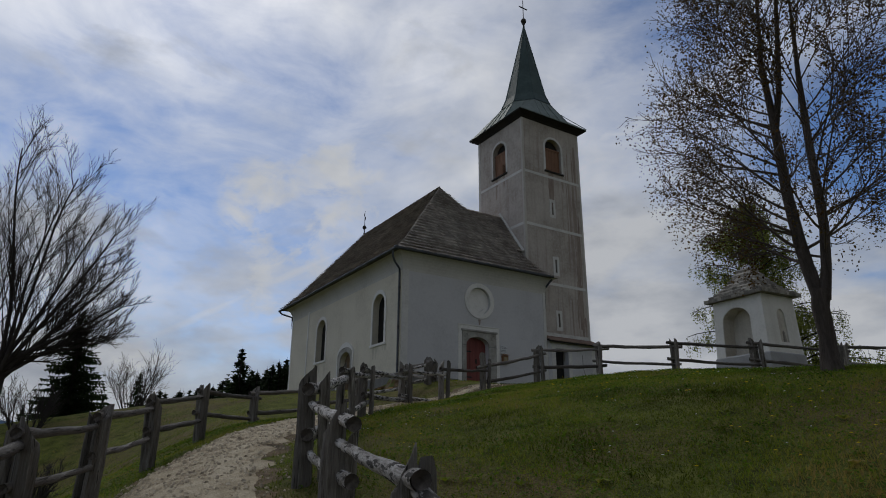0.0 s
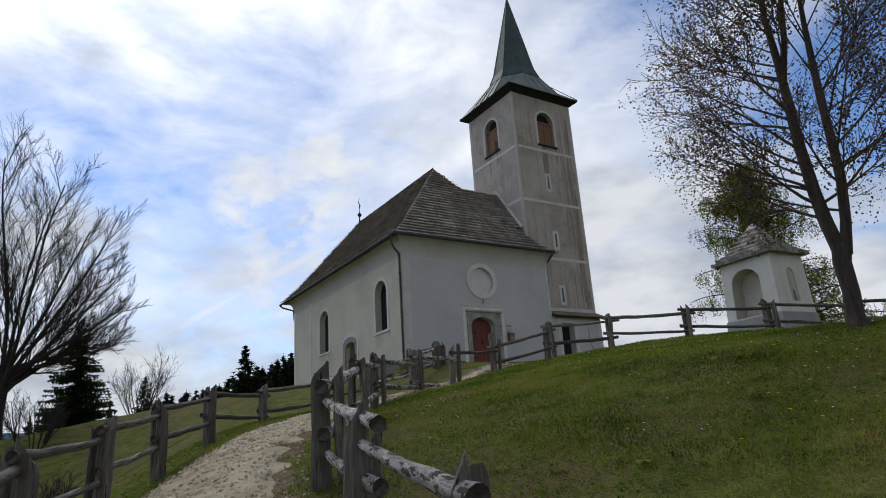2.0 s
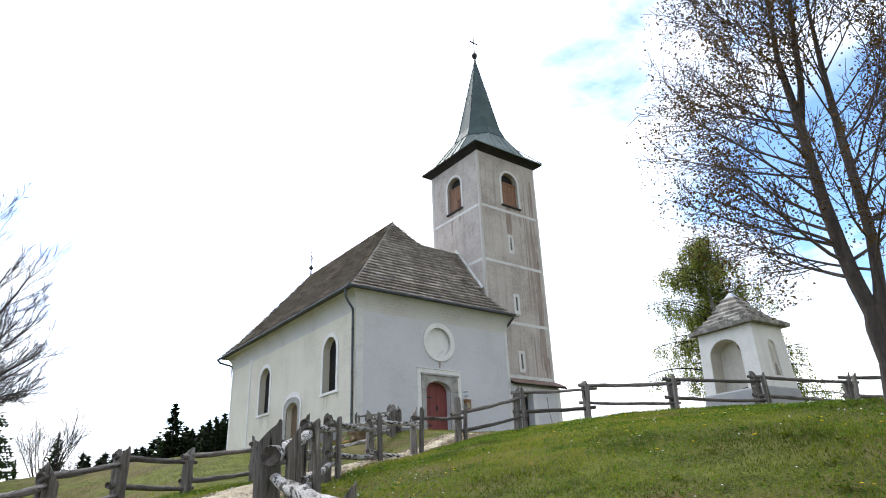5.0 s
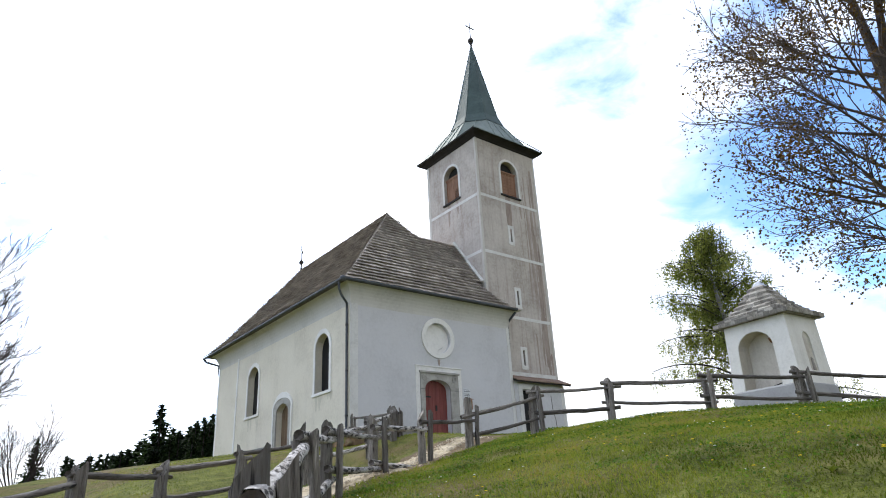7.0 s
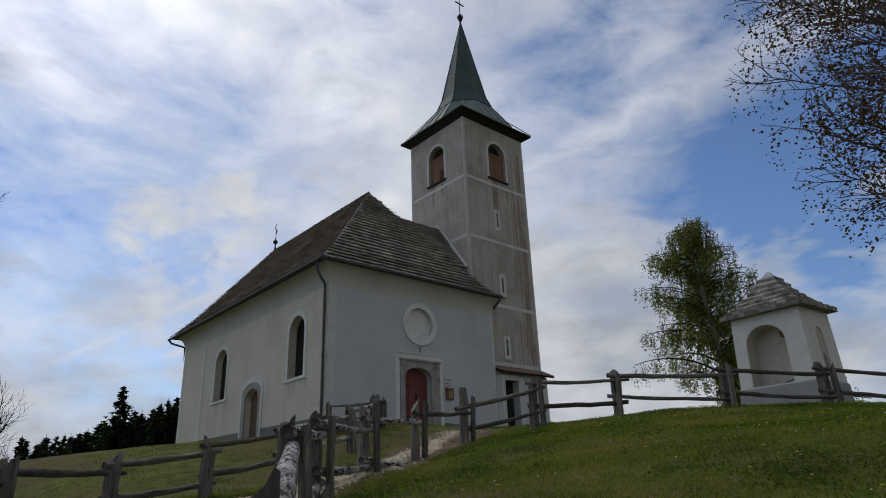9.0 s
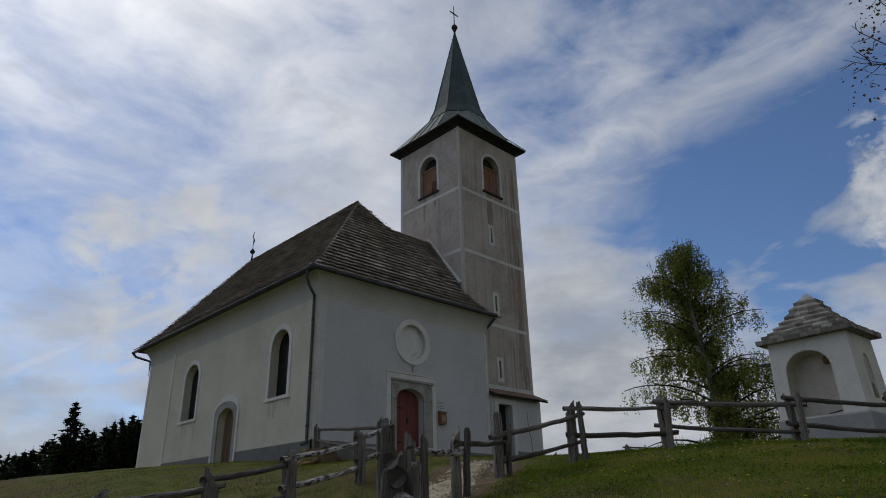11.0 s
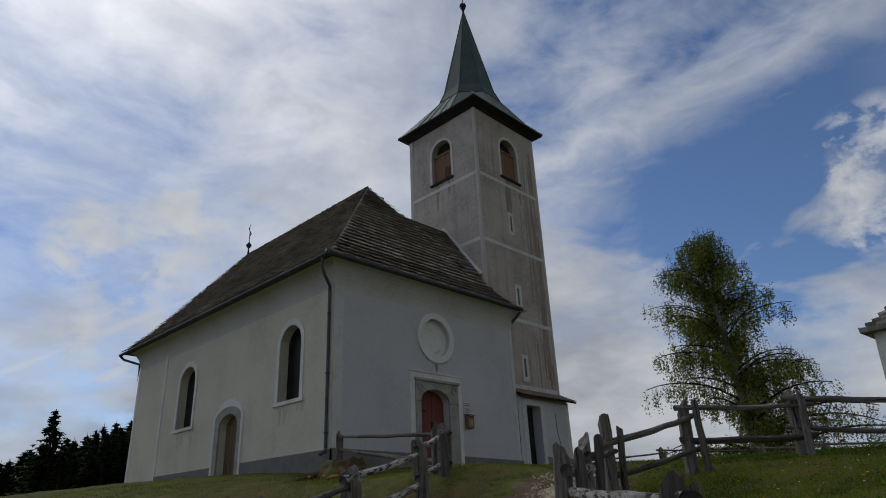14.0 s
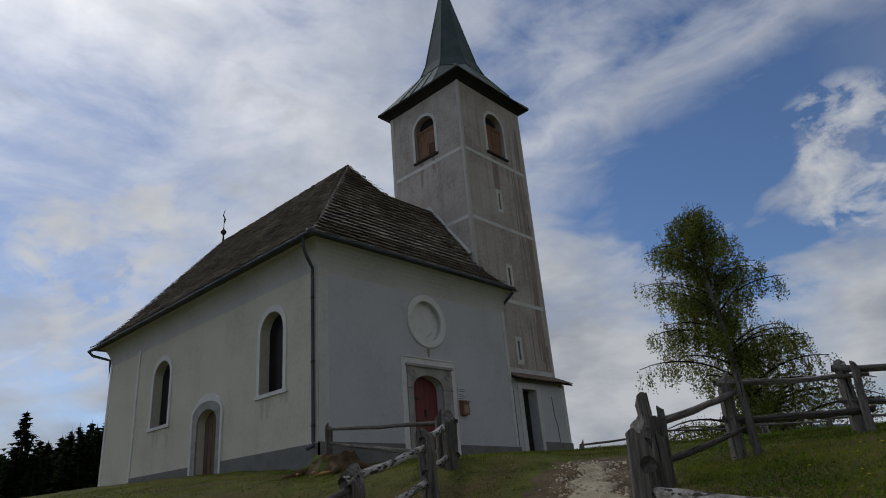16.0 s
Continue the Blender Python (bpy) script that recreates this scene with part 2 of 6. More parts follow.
POST = surface("weathered_wood", [(0.025, 0.02, 0.016), (0.14, 0.125, 0.106), (0.21, 0.192, 0.168), (0.42, 0.395, 0.355)], 3.0, 0.92, 1.0, 7,
               stretch=(7, 7, 0.4), vary=0.3, fleck=((0.03, 0.026, 0.022), 5.0, 0.60), distance=0.02)
RAIL = surface("weathered_rail", [(0.025, 0.02, 0.016), (0.12, 0.105, 0.088), (0.19, 0.172, 0.15), (0.42, 0.395, 0.355)], 3.0, 0.92, 1.0, 7,
               stretch=(0.4, 7, 7), vary=0.3, fleck=((0.03, 0.026, 0.022), 5.0, 0.59), distance=0.02)
BARK = surface("birch_bark", [(0.06, 0.05, 0.042), (0.24, 0.22, 0.195), (0.48, 0.46, 0.43), (0.66, 0.64, 0.61)], 2.6, 0.88, 1.0, 6,
               stretch=(1.6, 6.5, 6.5), vary=0.2, fleck=((0.035, 0.03, 0.025), 4.5, 0.52), distance=0.015)
END_GRAIN = surface("end_grain", [(0.025, 0.021, 0.018), (0.07, 0.06, 0.052), (0.15, 0.135, 0.118)], 9.0, 0.95, 0.9, 4)
TRUNK = surface("maple_bark", [(0.035, 0.028, 0.023), (0.075, 0.06, 0.05), (0.13, 0.108, 0.092)], 2.5, 0.92, 0.9, 7,
                stretch=(3, 3, 0.6), distance=0.03)
TWIG = surface("bare_twig", [(0.022, 0.018, 0.016), (0.036, 0.03, 0.027), (0.055, 0.047, 0.042)], 2.0, 0.9, 0.3, 8)
GRAVEL = surface("gravel", [(0.24, 0.175, 0.10), (0.52, 0.43, 0.285), (0.72, 0.63, 0.46)], 2.5, 0.95, 1.0, 18, distance=0.03)
VERGE = surface("trodden_verge", [(0.05, 0.04, 0.018), (0.15, 0.105, 0.055), (0.29, 0.205, 0.115)], 2.5, 0.95, 1.0, 12, distance=0.03)
PEBBLE = surface("pebble", [(0.26, 0.20, 0.13), (0.50, 0.42, 0.30), (0.70, 0.62, 0.48)], 6.0, 0.9, 0.4, 6, vary=0.35, island=True)
MOSS_STUMP = surface("rotten_stump", [(0.05, 0.035, 0.02), (0.10, 0.065, 0.03), (0.17, 0.11, 0.045)], 3.0, 0.95, 0.9, 7,
                     fleck=((0.10, 0.13, 0.03), 3.0, 0.58))


def leaf_mat(name, colors, through_col, scale=0.8, patch=0.55, single=0.45, shift=0.0):
    m = bpy.data.materials.new(name)
    n = Net(nodes_of(m))
    out = n.add("ShaderNodeOutputMaterial")
    co = n.add("ShaderNodeTexCoord").outputs["Object"]
    rnd = n.add("ShaderNodeNewGeometry").outputs["Random Per Island"]
    mixv = n.math("ADD", n.math("MULTIPLY_ADD", n.noise(co, scale, 4.0), patch, shift), n.math("MULTIPLY", rnd, single))
    col = n.ramp(mixv, *[(0.22 + 0.56 * i / (len(colors) - 1), c) for i, c in enumerate(colors)])
    d = n.add("ShaderNodeBsdfPrincipled", {"Base Color": col, "Roughness": 0.75, "Specular IOR Level": 0.1})
    tcol = n.vec("MULTIPLY", {0: col, 1: through_col})
    t = n.add("ShaderNodeBsdfTranslucent", {"Color": tcol})
    s = n.add("ShaderNodeMixShader", {0: 0.4, 1: d.outputs[0], 2: t.outputs[0]})
    n.tree.links.new(s.outputs[0], out.inputs[0])
    return m


MAPLE_LEAF = leaf_mat("maple_buds", [(0.04, 0.025, 0.014), (0.085, 0.05, 0.022), (0.115, 0.09, 0.035), (0.15, 0.085, 0.035)], (1.2, 1.05, 0.8))
BIRCH_LEAF = leaf_mat("birch_leaf", [(0.075, 0.098, 0.028), (0.165, 0.195, 0.056), (0.28, 0.30, 0.10)], (1.5, 1.45, 0.7))
NEEDLE = leaf_mat("spruce_needle", [(0.012, 0.022, 0.010), (0.022, 0.036, 0.016), (0.036, 0.052, 0.022)], (1.0, 1.2, 0.6))
BLADE = leaf_mat("grass_blade", [(0.055, 0.072, 0.013), (0.13, 0.165, 0.026), (0.215, 0.24, 0.048), (0.27, 0.20, 0.085)], (1.4, 1.4, 0.6), 0.55, 1.7, 0.32, -0.58)
CLOVER = leaf_mat("clover_leaf", [(0.03, 0.06, 0.01), (0.065, 0.12, 0.02), (0.12, 0.18, 0.03), (0.17, 0.20, 0.04)], (1.3, 1.5, 0.6), 1.1, 0.9, 0.4, -0.16)
YELLOW = leaf_mat("dandelion", [(0.60, 0.42, 0.01), (0.75, 0.55, 0.02)], (1, 1, 0.5))
WHITE_P = leaf_mat("daisy", [(0.70, 0.70, 0.68), (0.80, 0.80, 0.78)], (1, 1, 1))


def grass_mat():
    m = bpy.data.materials.new("meadow")
    n = Net(nodes_of(m))
    out = n.add("ShaderNodeOutputMaterial")
    co = n.add("ShaderNodeTexCoord").outputs["Object"]
    big = n.noise(co, 0.35, 5.0, 0.6, 0.5)
    mid = n.noise(co, 2.6, 6.0, 0.65)
    fine = n.noise(co, 38.0, 4.0, 0.7)
    col = n.ramp(n.math("ADD", n.math("MULTIPLY", mid, 0.55), n.math("MULTIPLY", fine, 0.45)),
                 (0.38, (0.04, 0.045, 0.009)), (0.5, (0.115, 0.13, 0.022)), (0.64, (0.21, 0.215, 0.05)))
    dry = n.ramp(n.math("ADD", n.math("MULTIPLY", big, 0.7), n.math("MULTIPLY", mid, 0.3)), (0.46, 0.0), (0.60, 0.9))
    col = n.mix(dry, col, n.ramp(fine, (0.35, (0.085, 0.058, 0.024)), (0.65, (0.20, 0.155, 0.07))))
    nor = n.add("ShaderNodeBump", {"Strength": 0.9, "Distance": 0.05, "Height": n.math("ADD", mid, n.math("MULTIPLY", fine, 0.7))}).outputs[0]
    b = n.add("ShaderNodeBsdfPrincipled", {"Base Color": col, "Roughness": 0.95, "Normal": nor, "Specular IOR Level": 0.15})
    n.tree.links.new(b.outputs[0], out.inputs[0])
    return m


MEADOW = grass_mat()
# the haze of distance is mixed into the blue of the hills
HILLS = surface("hazed_hills", [(0.08, 0.14, 0.24), (0.11, 0.175, 0.28), (0.14, 0.205, 0.31)], 0.004, 1.0, 0.0, 6)
PANE = surface("window_dark_glass", [(0.006, 0.006, 0.007), (0.010, 0.010, 0.011), (0.015, 0.015, 0.016)], 2.0, 0.35, 0.05, 4, spec=0.15)
PAPER = surface("notice_paper", [(0.50, 0.52, 0.53), (0.58, 0.60, 0.61), (0.64, 0.66, 0.67)], 4.0, 0.8, 0.1)
INK = surface("notice_ink", [(0.12, 0.12, 0.13), (0.16, 0.16, 0.17)], 4.0, 0.8, 0.1)
BOXWOOD = surface("box_wood", [(0.13, 0.06, 0.025), (0.21, 0.10, 0.045), (0.27, 0.14, 0.07)], 3.0, 0.6, 0.3, 8)
BOXGLASS = surface("box_window", [(0.22, 0.18, 0.10), (0.32, 0.27, 0.16)], 4.0, 0.3, 0.1)
NICHE = surface("niche_plaster", [(0.46, 0.42, 0.35), (0.58, 0.54, 0.46), (0.66, 0.63, 0.56)], 1.4, 0.92, 0.3, 14,
                streak=((0.30, 0.24, 0.18), 0.4))
FIGURE = surface("niche_stone", [(0.25, 0.23, 0.20), (0.36, 0.33, 0.29)], 5.0, 0.9, 0.3)

# ---- building helpers ----
class Buf:
    """Verts and faces gathered for one mesh."""

    def __init__(self):
        self.v, self.f, self.smooth = [], [], []

    def add(self, verts, faces, smooth=False):
        k = len(self.v)
        self.v.extend([tuple(p) for p in verts])
        self.f.extend([tuple(i + k for i in f) for f in faces])
        self.smooth.extend([smooth] * len(faces))
        return self

    def box(self, x0, x1, y0, y1, z0, z1):
        v = [(x, y, z) for z in (z0, z1) for y in (y0, y1) for x in (x0, x1)]
        return self.add(v, [(0, 2, 3, 1), (4, 5, 7, 6), (0, 1, 5, 4), (2, 6, 7, 3), (0, 4, 6, 2), (1, 3, 7, 5)])

    def tube(self, pts, radii, sides=8, caps=True, bumps=0.0, seed=0, oval=1.0, smooth=True):
        """A round bar along pts, with its own radius at each."""
        pts = [Vector(p) for p in pts]
        rnd = random.Random(seed)
        ref = Vector((0, 0, 1)) if abs((pts[-1] - pts[0]).normalized().z) < 0.9 else Vector((1, 0, 0))
        verts, faces = [], []
        off = [1 + bumps * (rnd.random() - 0.5) for _ in range(sides)]
        for i, (p, r) in enumerate(zip(pts, radii)):
            d = (pts[min(i + 1, len(pts) - 1)] - pts[max(i - 1, 0)]).normalized()
            a = d.cross(ref).normalized()
            b = a.cross(d)
            for j in range(sides):
                w = 2 * math.pi * j / sides
                rr = r * off[j] * (1 + bumps * 0.6 * (rnd.random() - 0.5))
                verts.append(p + a * (math.cos(w) * rr) + b * (math.sin(w) * rr * oval))
        for i in range(len(pts) - 1):
            for j in range(sides):
                k = (j + 1) % sides
                faces.append((i * sides + j, i * sides + k, (i + 1) * sides + k, (i + 1) * sides + j))
        self.add(verts, faces, smooth)
        if caps:
            n = len(pts) - 1
            self.add(verts[:sides], [tuple(range(sides))[::-1]])
            self.add(verts[n * sides:], [tuple(range(sides))])
        return self

    def lathe(self, centre, profile, sides=16, smooth=True):
        """A turned body: profile of (radius, height) round a vertical axis."""
        c = Vector(centre)
        verts = [(c.x + r * math.cos(2 * math.pi * j / sides), c.y + r * math.sin(2 * math.pi * j / sides), c.z + h)
                 for r, h in profile for j in range(sides)]
        faces = [(i * sides + j, i * sides + (j + 1) % sides, (i + 1) * sides + (j + 1) % sides, (i + 1) * sides + j)
                 for i in range(len(profile) - 1) for j in range(sides)]
        return self.add(verts, faces, smooth)

    def ring(self, x0, x1, y0, y1, profile, closed=False):
        """A moulding swept round a rectangle, mitred: profile of (out, z)."""
        verts, faces = [], []
        for o, z in profile:
            verts += [(x0 - o, y0 - o, z), (x1 + o, y0 - o, z), (x1 + o, y1 + o, z), (x0 - o, y1 + o, z)]
        n = len(profile)
        for i in range(n if closed else n - 1):
            for j in range(4):
                a, b, k = i * 4, ((i + 1) % n) * 4, (j + 1) % 4
                faces.append((a + j, a + k, b + k, b + j))
        return self.add(verts, faces)

    def mesh(self, name):
        me = bpy.data.meshes.new(name)
        me.from_pydata(self.v, [], self.f)
        me.polygons.foreach_set("use_smooth", self.smooth)
        me.update()
        return me


def place_of(ob):
    m = ob.matrix_parent_inverse @ ob.matrix_basis
    return place_of(ob.parent) @ m if ob.parent else m


def thing(name, at, label, category, group="", kind=""):
    ob = new(name)
    ob.empty_display_size = 0.2
    ob.matrix_basis = Matrix.Translation(at)
    return tagged(ob, label, category, group, kind)


def part(name, buf, material, parent, label="", kind=""):
    """One mesh under a thing or a part; its points are given in the world."""
    me = buf.mesh(name) if isinstance(buf, Buf) else buf
    if not me.materials:
        me.materials.append(material)
    ob = new(name, me)
    ob.parent = parent
    ob.matrix_parent_inverse = place_of(parent).inverted()
    return tagged(ob, label, "", "", kind)


def single(name, buf, material, label, category="", group="", kind=""):
    """A thing that is one mesh."""
    me = buf.mesh(name) if isinstance(buf, Buf) else buf
    me.materials.append(material)
    return tagged(new(name, me), label, category, group, kind)


def arch(x0, x1, z0, spring, top, steps=10):
    """The outline of an arched opening, counter-clockwise from its lower left."""
    c, hw = (x0 + x1) / 2, (x1 - x0) / 2
    pts = [(x0, z0), (x1, z0)]
    pts += [(c + hw * math.cos(math.pi * i / steps), spring + (top - spring) * math.sin(math.pi * i / steps))
            for i in range(steps + 1)]
    return pts


def plane_map(face, level):
    """From (along, up, out) to the world; face 's' looks to -y at y = level, face 'w' looks to -x at x = level."""
    if face == "s":
        return lambda a, z, o: (a, level - o, z)
    return lambda a, z, o: (level - o, a, z)


def panel(buf, to, outline, holes, depth):
    """A wall face with holes, whose reveals run inwards by depth."""
    bm = bmesh.new()
    for loop in (outline, *holes):
        vs = [bm.verts.new((a, z, 0)) for a, z in loop]
        for i, v in enumerate(vs):
            bm.edges.new((v, vs[(i + 1) % len(vs)]))
    bmesh.ops.triangle_fill(bm, use_beauty=True, edges=bm.edges[:])
    bm.verts.index_update()
    verts = [to(v.co.x, v.co.y, 0) for v in bm.verts]
    faces = [tuple(v.index for v in f.verts) for f in bm.faces]
    bm.free()
    start = len(outline)
    for loop in holes:
        n, back = len(loop), len(verts)
        inward = depth[holes.index(loop)] if isinstance(depth, list) else depth
        verts += [to(a, z, -inward) for a, z in loop]
        faces += [(start + i, start + (i + 1) % n, back + (i + 1) % n, back + i) for i in range(n)]
        start += n
    buf.add(verts, faces)


def slab(buf, to, loop, out0, out1):
    """A flat piece with the outline loop, from out0 to out1 off the wall."""
    n = len(loop)
    buf.add([to(a, z, out0) for a, z in loop] + [to(a, z, out1) for a, z in loop],
            [tuple(range(n)), tuple(range(n, 2 * n))[::-1]] + [(i, (i + 1) % n, n + (i + 1) % n, n + i) for i in range(n)])


def band(buf, to, inner, outer, out0, out1):
    """A frame between two outlines with as many points."""
    n = len(inner)
    v = ([to(a, z, out1) for a, z in inner] + [to(a, z, out1) for a, z in outer] +
         [to(a, z, out0) for a, z in inner] + [to(a, z, out0) for a, z in outer])
    f = []
    for i in range(n):
        k = (i + 1) % n
        f += [(i, k, n + k, n + i), (n + i, n + k, 3 * n + k, 3 * n + i), (i, k, 2 * n + k, 2 * n + i)]
    buf.add(v, f)


# ---- the ground: a grassy knoll ----
def ground_z(x, y):
    u, v = (x - 6) / 10, (y - 12) / 12
    r = np.hypot(x - 8, y - 14)
    fall = np.clip((r - 26) / 60, 0, 1)
    fall = fall * fall * (3 - 2 * fall)
    u, v = np.clip(u, -2.6, 2.8), np.clip(v, -1.9, 2.6)
    h = (2.287 + 1.431 * u + 1.194 * v - 0.274 * u * u - 0.167 * u * v - 0.140 * v * v - 0.117 * u**3 - 0.222 * u * u * v
         + 0.055 * u * v * v - 0.093 * v**3)
    h = h + 0.134 * np.exp(-((x - 1) ** 2 + (y - 6) ** 2) / 18) + 0.345 * np.exp(-((x - 9) ** 2 + (y - 6) ** 2) / 30)
    h = h - 0.20 * np.exp(-((x - 19.5) ** 2 + (y - 17.5) ** 2) / 30)
    h = h - 0.020 * np.exp(-((x - 13) ** 2 + (y - 19) ** 2) / 60) + 0.409 * np.exp(-((x - 7) ** 2 + (y - 2.5) ** 2) / 16)
    h = h + 0.080 * np.exp(-((x - 1) ** 2 + (y - 23) ** 2) / 60) - 0.372 * np.exp(-((x - 5) ** 2 + (y - 13.5) ** 2) / 8)
    h = h + 0.36 * np.exp(-((x - 8.1) ** 2 + (y - 14.0) ** 2) / 3) + 0.10 * np.exp(-((x - 10.8) ** 2 + (y - 8.3) ** 2) / 7) - 0.15 * np.exp(-((x - 8.5) ** 2 + (y - 4.9) ** 2) / 5)
    # the slope drops away beyond the downhill fence
    d = np.clip(0.8 - (x - 1.0) * 0.939 + (y - 10.1) * 0.344, 0, 9) * np.clip((26 - y) / 8, 0, 1)
    h = h - 0.45 * d * d / (d + 1.5)
    h = h + 0.02 * np.sin(1.9 * x + 0.7 * y) * np.sin(0.8 * x - 2.3 * y) + 0.012 * np.sin(5.1 * x + 3.3) * np.sin(4.3 * y)
    return h * (1 - fall) + (-9 - 0.05 * np.minimum(r, 900)) * fall


def gz(x, y):
    return float(ground_z(np.float64(x), np.float64(y)))


# the way's middle line, from behind the camera up to the church door
WAY = [(-2.7, -6.0), (-2.05, -3.0), (-1.5, 0.0), (-0.95, 2.6), (-0.32, 4.8), (0.62, 6.75), (2.2, 8.45), (4.3, 9.6), (6.3, 10.8),
       (8.1, 11.75), (9.6, 12.3), (11.0, 12.8)]


def way_at(s):
    """The point and heading of the way at s from 0 to 1."""
    k = min(len(WAY) - 2, int(s * (len(WAY) - 1)))
    f = s * (len(WAY) - 1) - k
    p0, p1, p2, p3 = (Vector(WAY[max(0, min(len(WAY) - 1, k + d))]) for d in (-1, 0, 1, 2))
    p = 0.5 * (2 * p1 + (p2 - p0) * f + (2 * p0 - 5 * p1 + 4 * p2 - p3) * f * f + (3 * p1 - p0 - 3 * p2 + p3) * f**3)
    d = 0.5 * ((p2 - p0) + 2 * (2 * p0 - 5 * p1 + 4 * p2 - p3) * f + 3 * (3 * p1 - p0 - 3 * p2 + p3) * f * f)
    return p, d.normalized()


def make_ground():
    spokes = 260
    # even steps near, growing ones far off
    radii = np.sort(np.concatenate([np.linspace(0.2, 30, 150), 30 * np.exp(np.linspace(0.04, math.log(110), 55))]))
    ang = np.linspace(0, 2 * math.pi, spokes, endpoint=False)
    x = 6 + np.outer(radii, np.cos(ang))
    y = 10 + np.outer(radii, np.sin(ang))
    z = ground_z(x, y)
    verts = [(6, 10, gz(6, 10))] + list(zip(x.ravel().tolist(), y.ravel().tolist(), z.ravel().tolist()))
    faces = [(0, 1 + j, 1 + (j + 1) % spokes) for j in range(spokes)]
    for i in range(len(radii) - 1):
        a = 1 + i * spokes
        faces += [(a + j, a + spokes + j, a + spokes + (j + 1) % spokes, a + (j + 1) % spokes) for j in range(spokes)]
    buf = Buf().add(verts, faces, True)
    single("ground", buf, MEADOW, "uneven spring meadow with short grass and dry patches", "meadow", kind="structure")


make_ground()


def strip_along_way(width, wobble, lift, seed, end=1.0, flare=0.0):
    """A ragged strip along the way: half its width, the play of its edges and its height over the ground."""
    verts, faces = [], []
    n, across = 170, 11
    for i in range(n + 1):
        s = end * i / n
        p, d = way_at(s)
        side = Vector((d.y, -d.x))
        half = (width * (1.12 - 0.75 * s) + flare * max(0.0, s - 0.6)) * min(1.0, 0.15 + 9.0 * (end - s))
        jl, jr = wobble * noise.noise((s * 60, 3.7, seed)), wobble * noise.noise((s * 60, 9.1, seed))
        for j in range(across):
            w = -1 + 2 * j / (across - 1)
            q = p + side * (w * half + (jl if w < 0 else jr) * abs(w))
            up = lift * (1 - abs(w) ** 6) - 0.03 * (abs(w) ** 10) + 0.012 * noise.noise((q.x * 3, q.y * 3, 1.0)) + 0.008 * noise.noise((q.x * 11, q.y * 11, 4.0))
            verts.append((q.x, q.y, gz(q.x, q.y) + up))
    for i in range(n):
        for j in range(across - 1):
            k = i * across + j
            faces.append((k, k + 1, k + across + 1, k + across))
    return Buf().add(verts, faces, True)


def make_way():
    rnd = random.Random(4)
    single("path_verge", strip_along_way(1.22, 0.5, 0.012, 2.0, 0.91, 1.6), VERGE, "trodden brown verge of dry grass and earth beside the path", "verge", kind="structure")
    single("path", strip_along_way(0.95, 0.34, 0.05, 0.0, 0.84), GRAVEL, "brownish gravel path between two wooden fences", "path", kind="structure")
    # loose stones on it and along its edges
    buf = Buf()
    for k in range(17000):
        s = 0.86 * rnd.random()
        p, d = way_at(s)
        side = Vector((d.y, -d.x))
        w = rnd.gauss(0, 0.55)
        if abs(w) > 1.25 or (s > 0.7 and rnd.random() < 0.6):
            continue
        q = p + side * (w * 0.95 * (1.12 - 0.75 * s))
        r = 0.008 + 0.026 * rnd.random() ** 3
        z = gz(q.x, q.y) + (0.038 if abs(w) < 0.8 else 0.0)
        t = rnd.random() * 6.28
        vs = [(q.x + r * c * math.cos(t + e), q.y + r * c * math.sin(t + e), z + h) for c, h, e in
              ((1, 0, 0), (0.8, 0, 1.6), (1.1, 0, 3.1), (0.75, 0, 4.6), (0.5, r * 0.9, 0.5), (0.5, r * 0.8, 2.6), (0.4, r * 0.85, 4.3))]
        buf.add(vs, [(0, 1, 4), (1, 5, 4), (1, 2, 5), (2, 6, 5), (2, 3, 6), (3, 0, 6), (0, 4, 6), (4, 5, 6)])
    single("path_stones", buf, PEBBLE, "loose limestone pebbles scattered over the gravel path", "pebbles", kind="stuff")


make_way()

# ---- the church ----
WX0, WX1, WY0, WY1 = 10.32, 17.92, 20.0, 32.85      # nave walls
EX0, EX1, EY0, EY1, EZ = 9.78, 18.08, 19.57, 33.55, 9.02   # eaves
RX, RY0, RY1, RZ = 14.06, 23.2, 31.8, 13.95         # ridge
TX0, TX1, TY0, TY1, TZ = 17.22, 21.08, 20.40, 24.15, 17.7  # tower


def arch_pair(a0, a1, z0, spring, top, grow, grow_z=None):
    """An arched outline and a wider one round it."""
    gzv = grow if grow_z is None else grow_z
    return arch(a0, a1, z0, spring, top), arch(a0 - grow, a1 + grow, z0 - gzv, spring, top + grow)


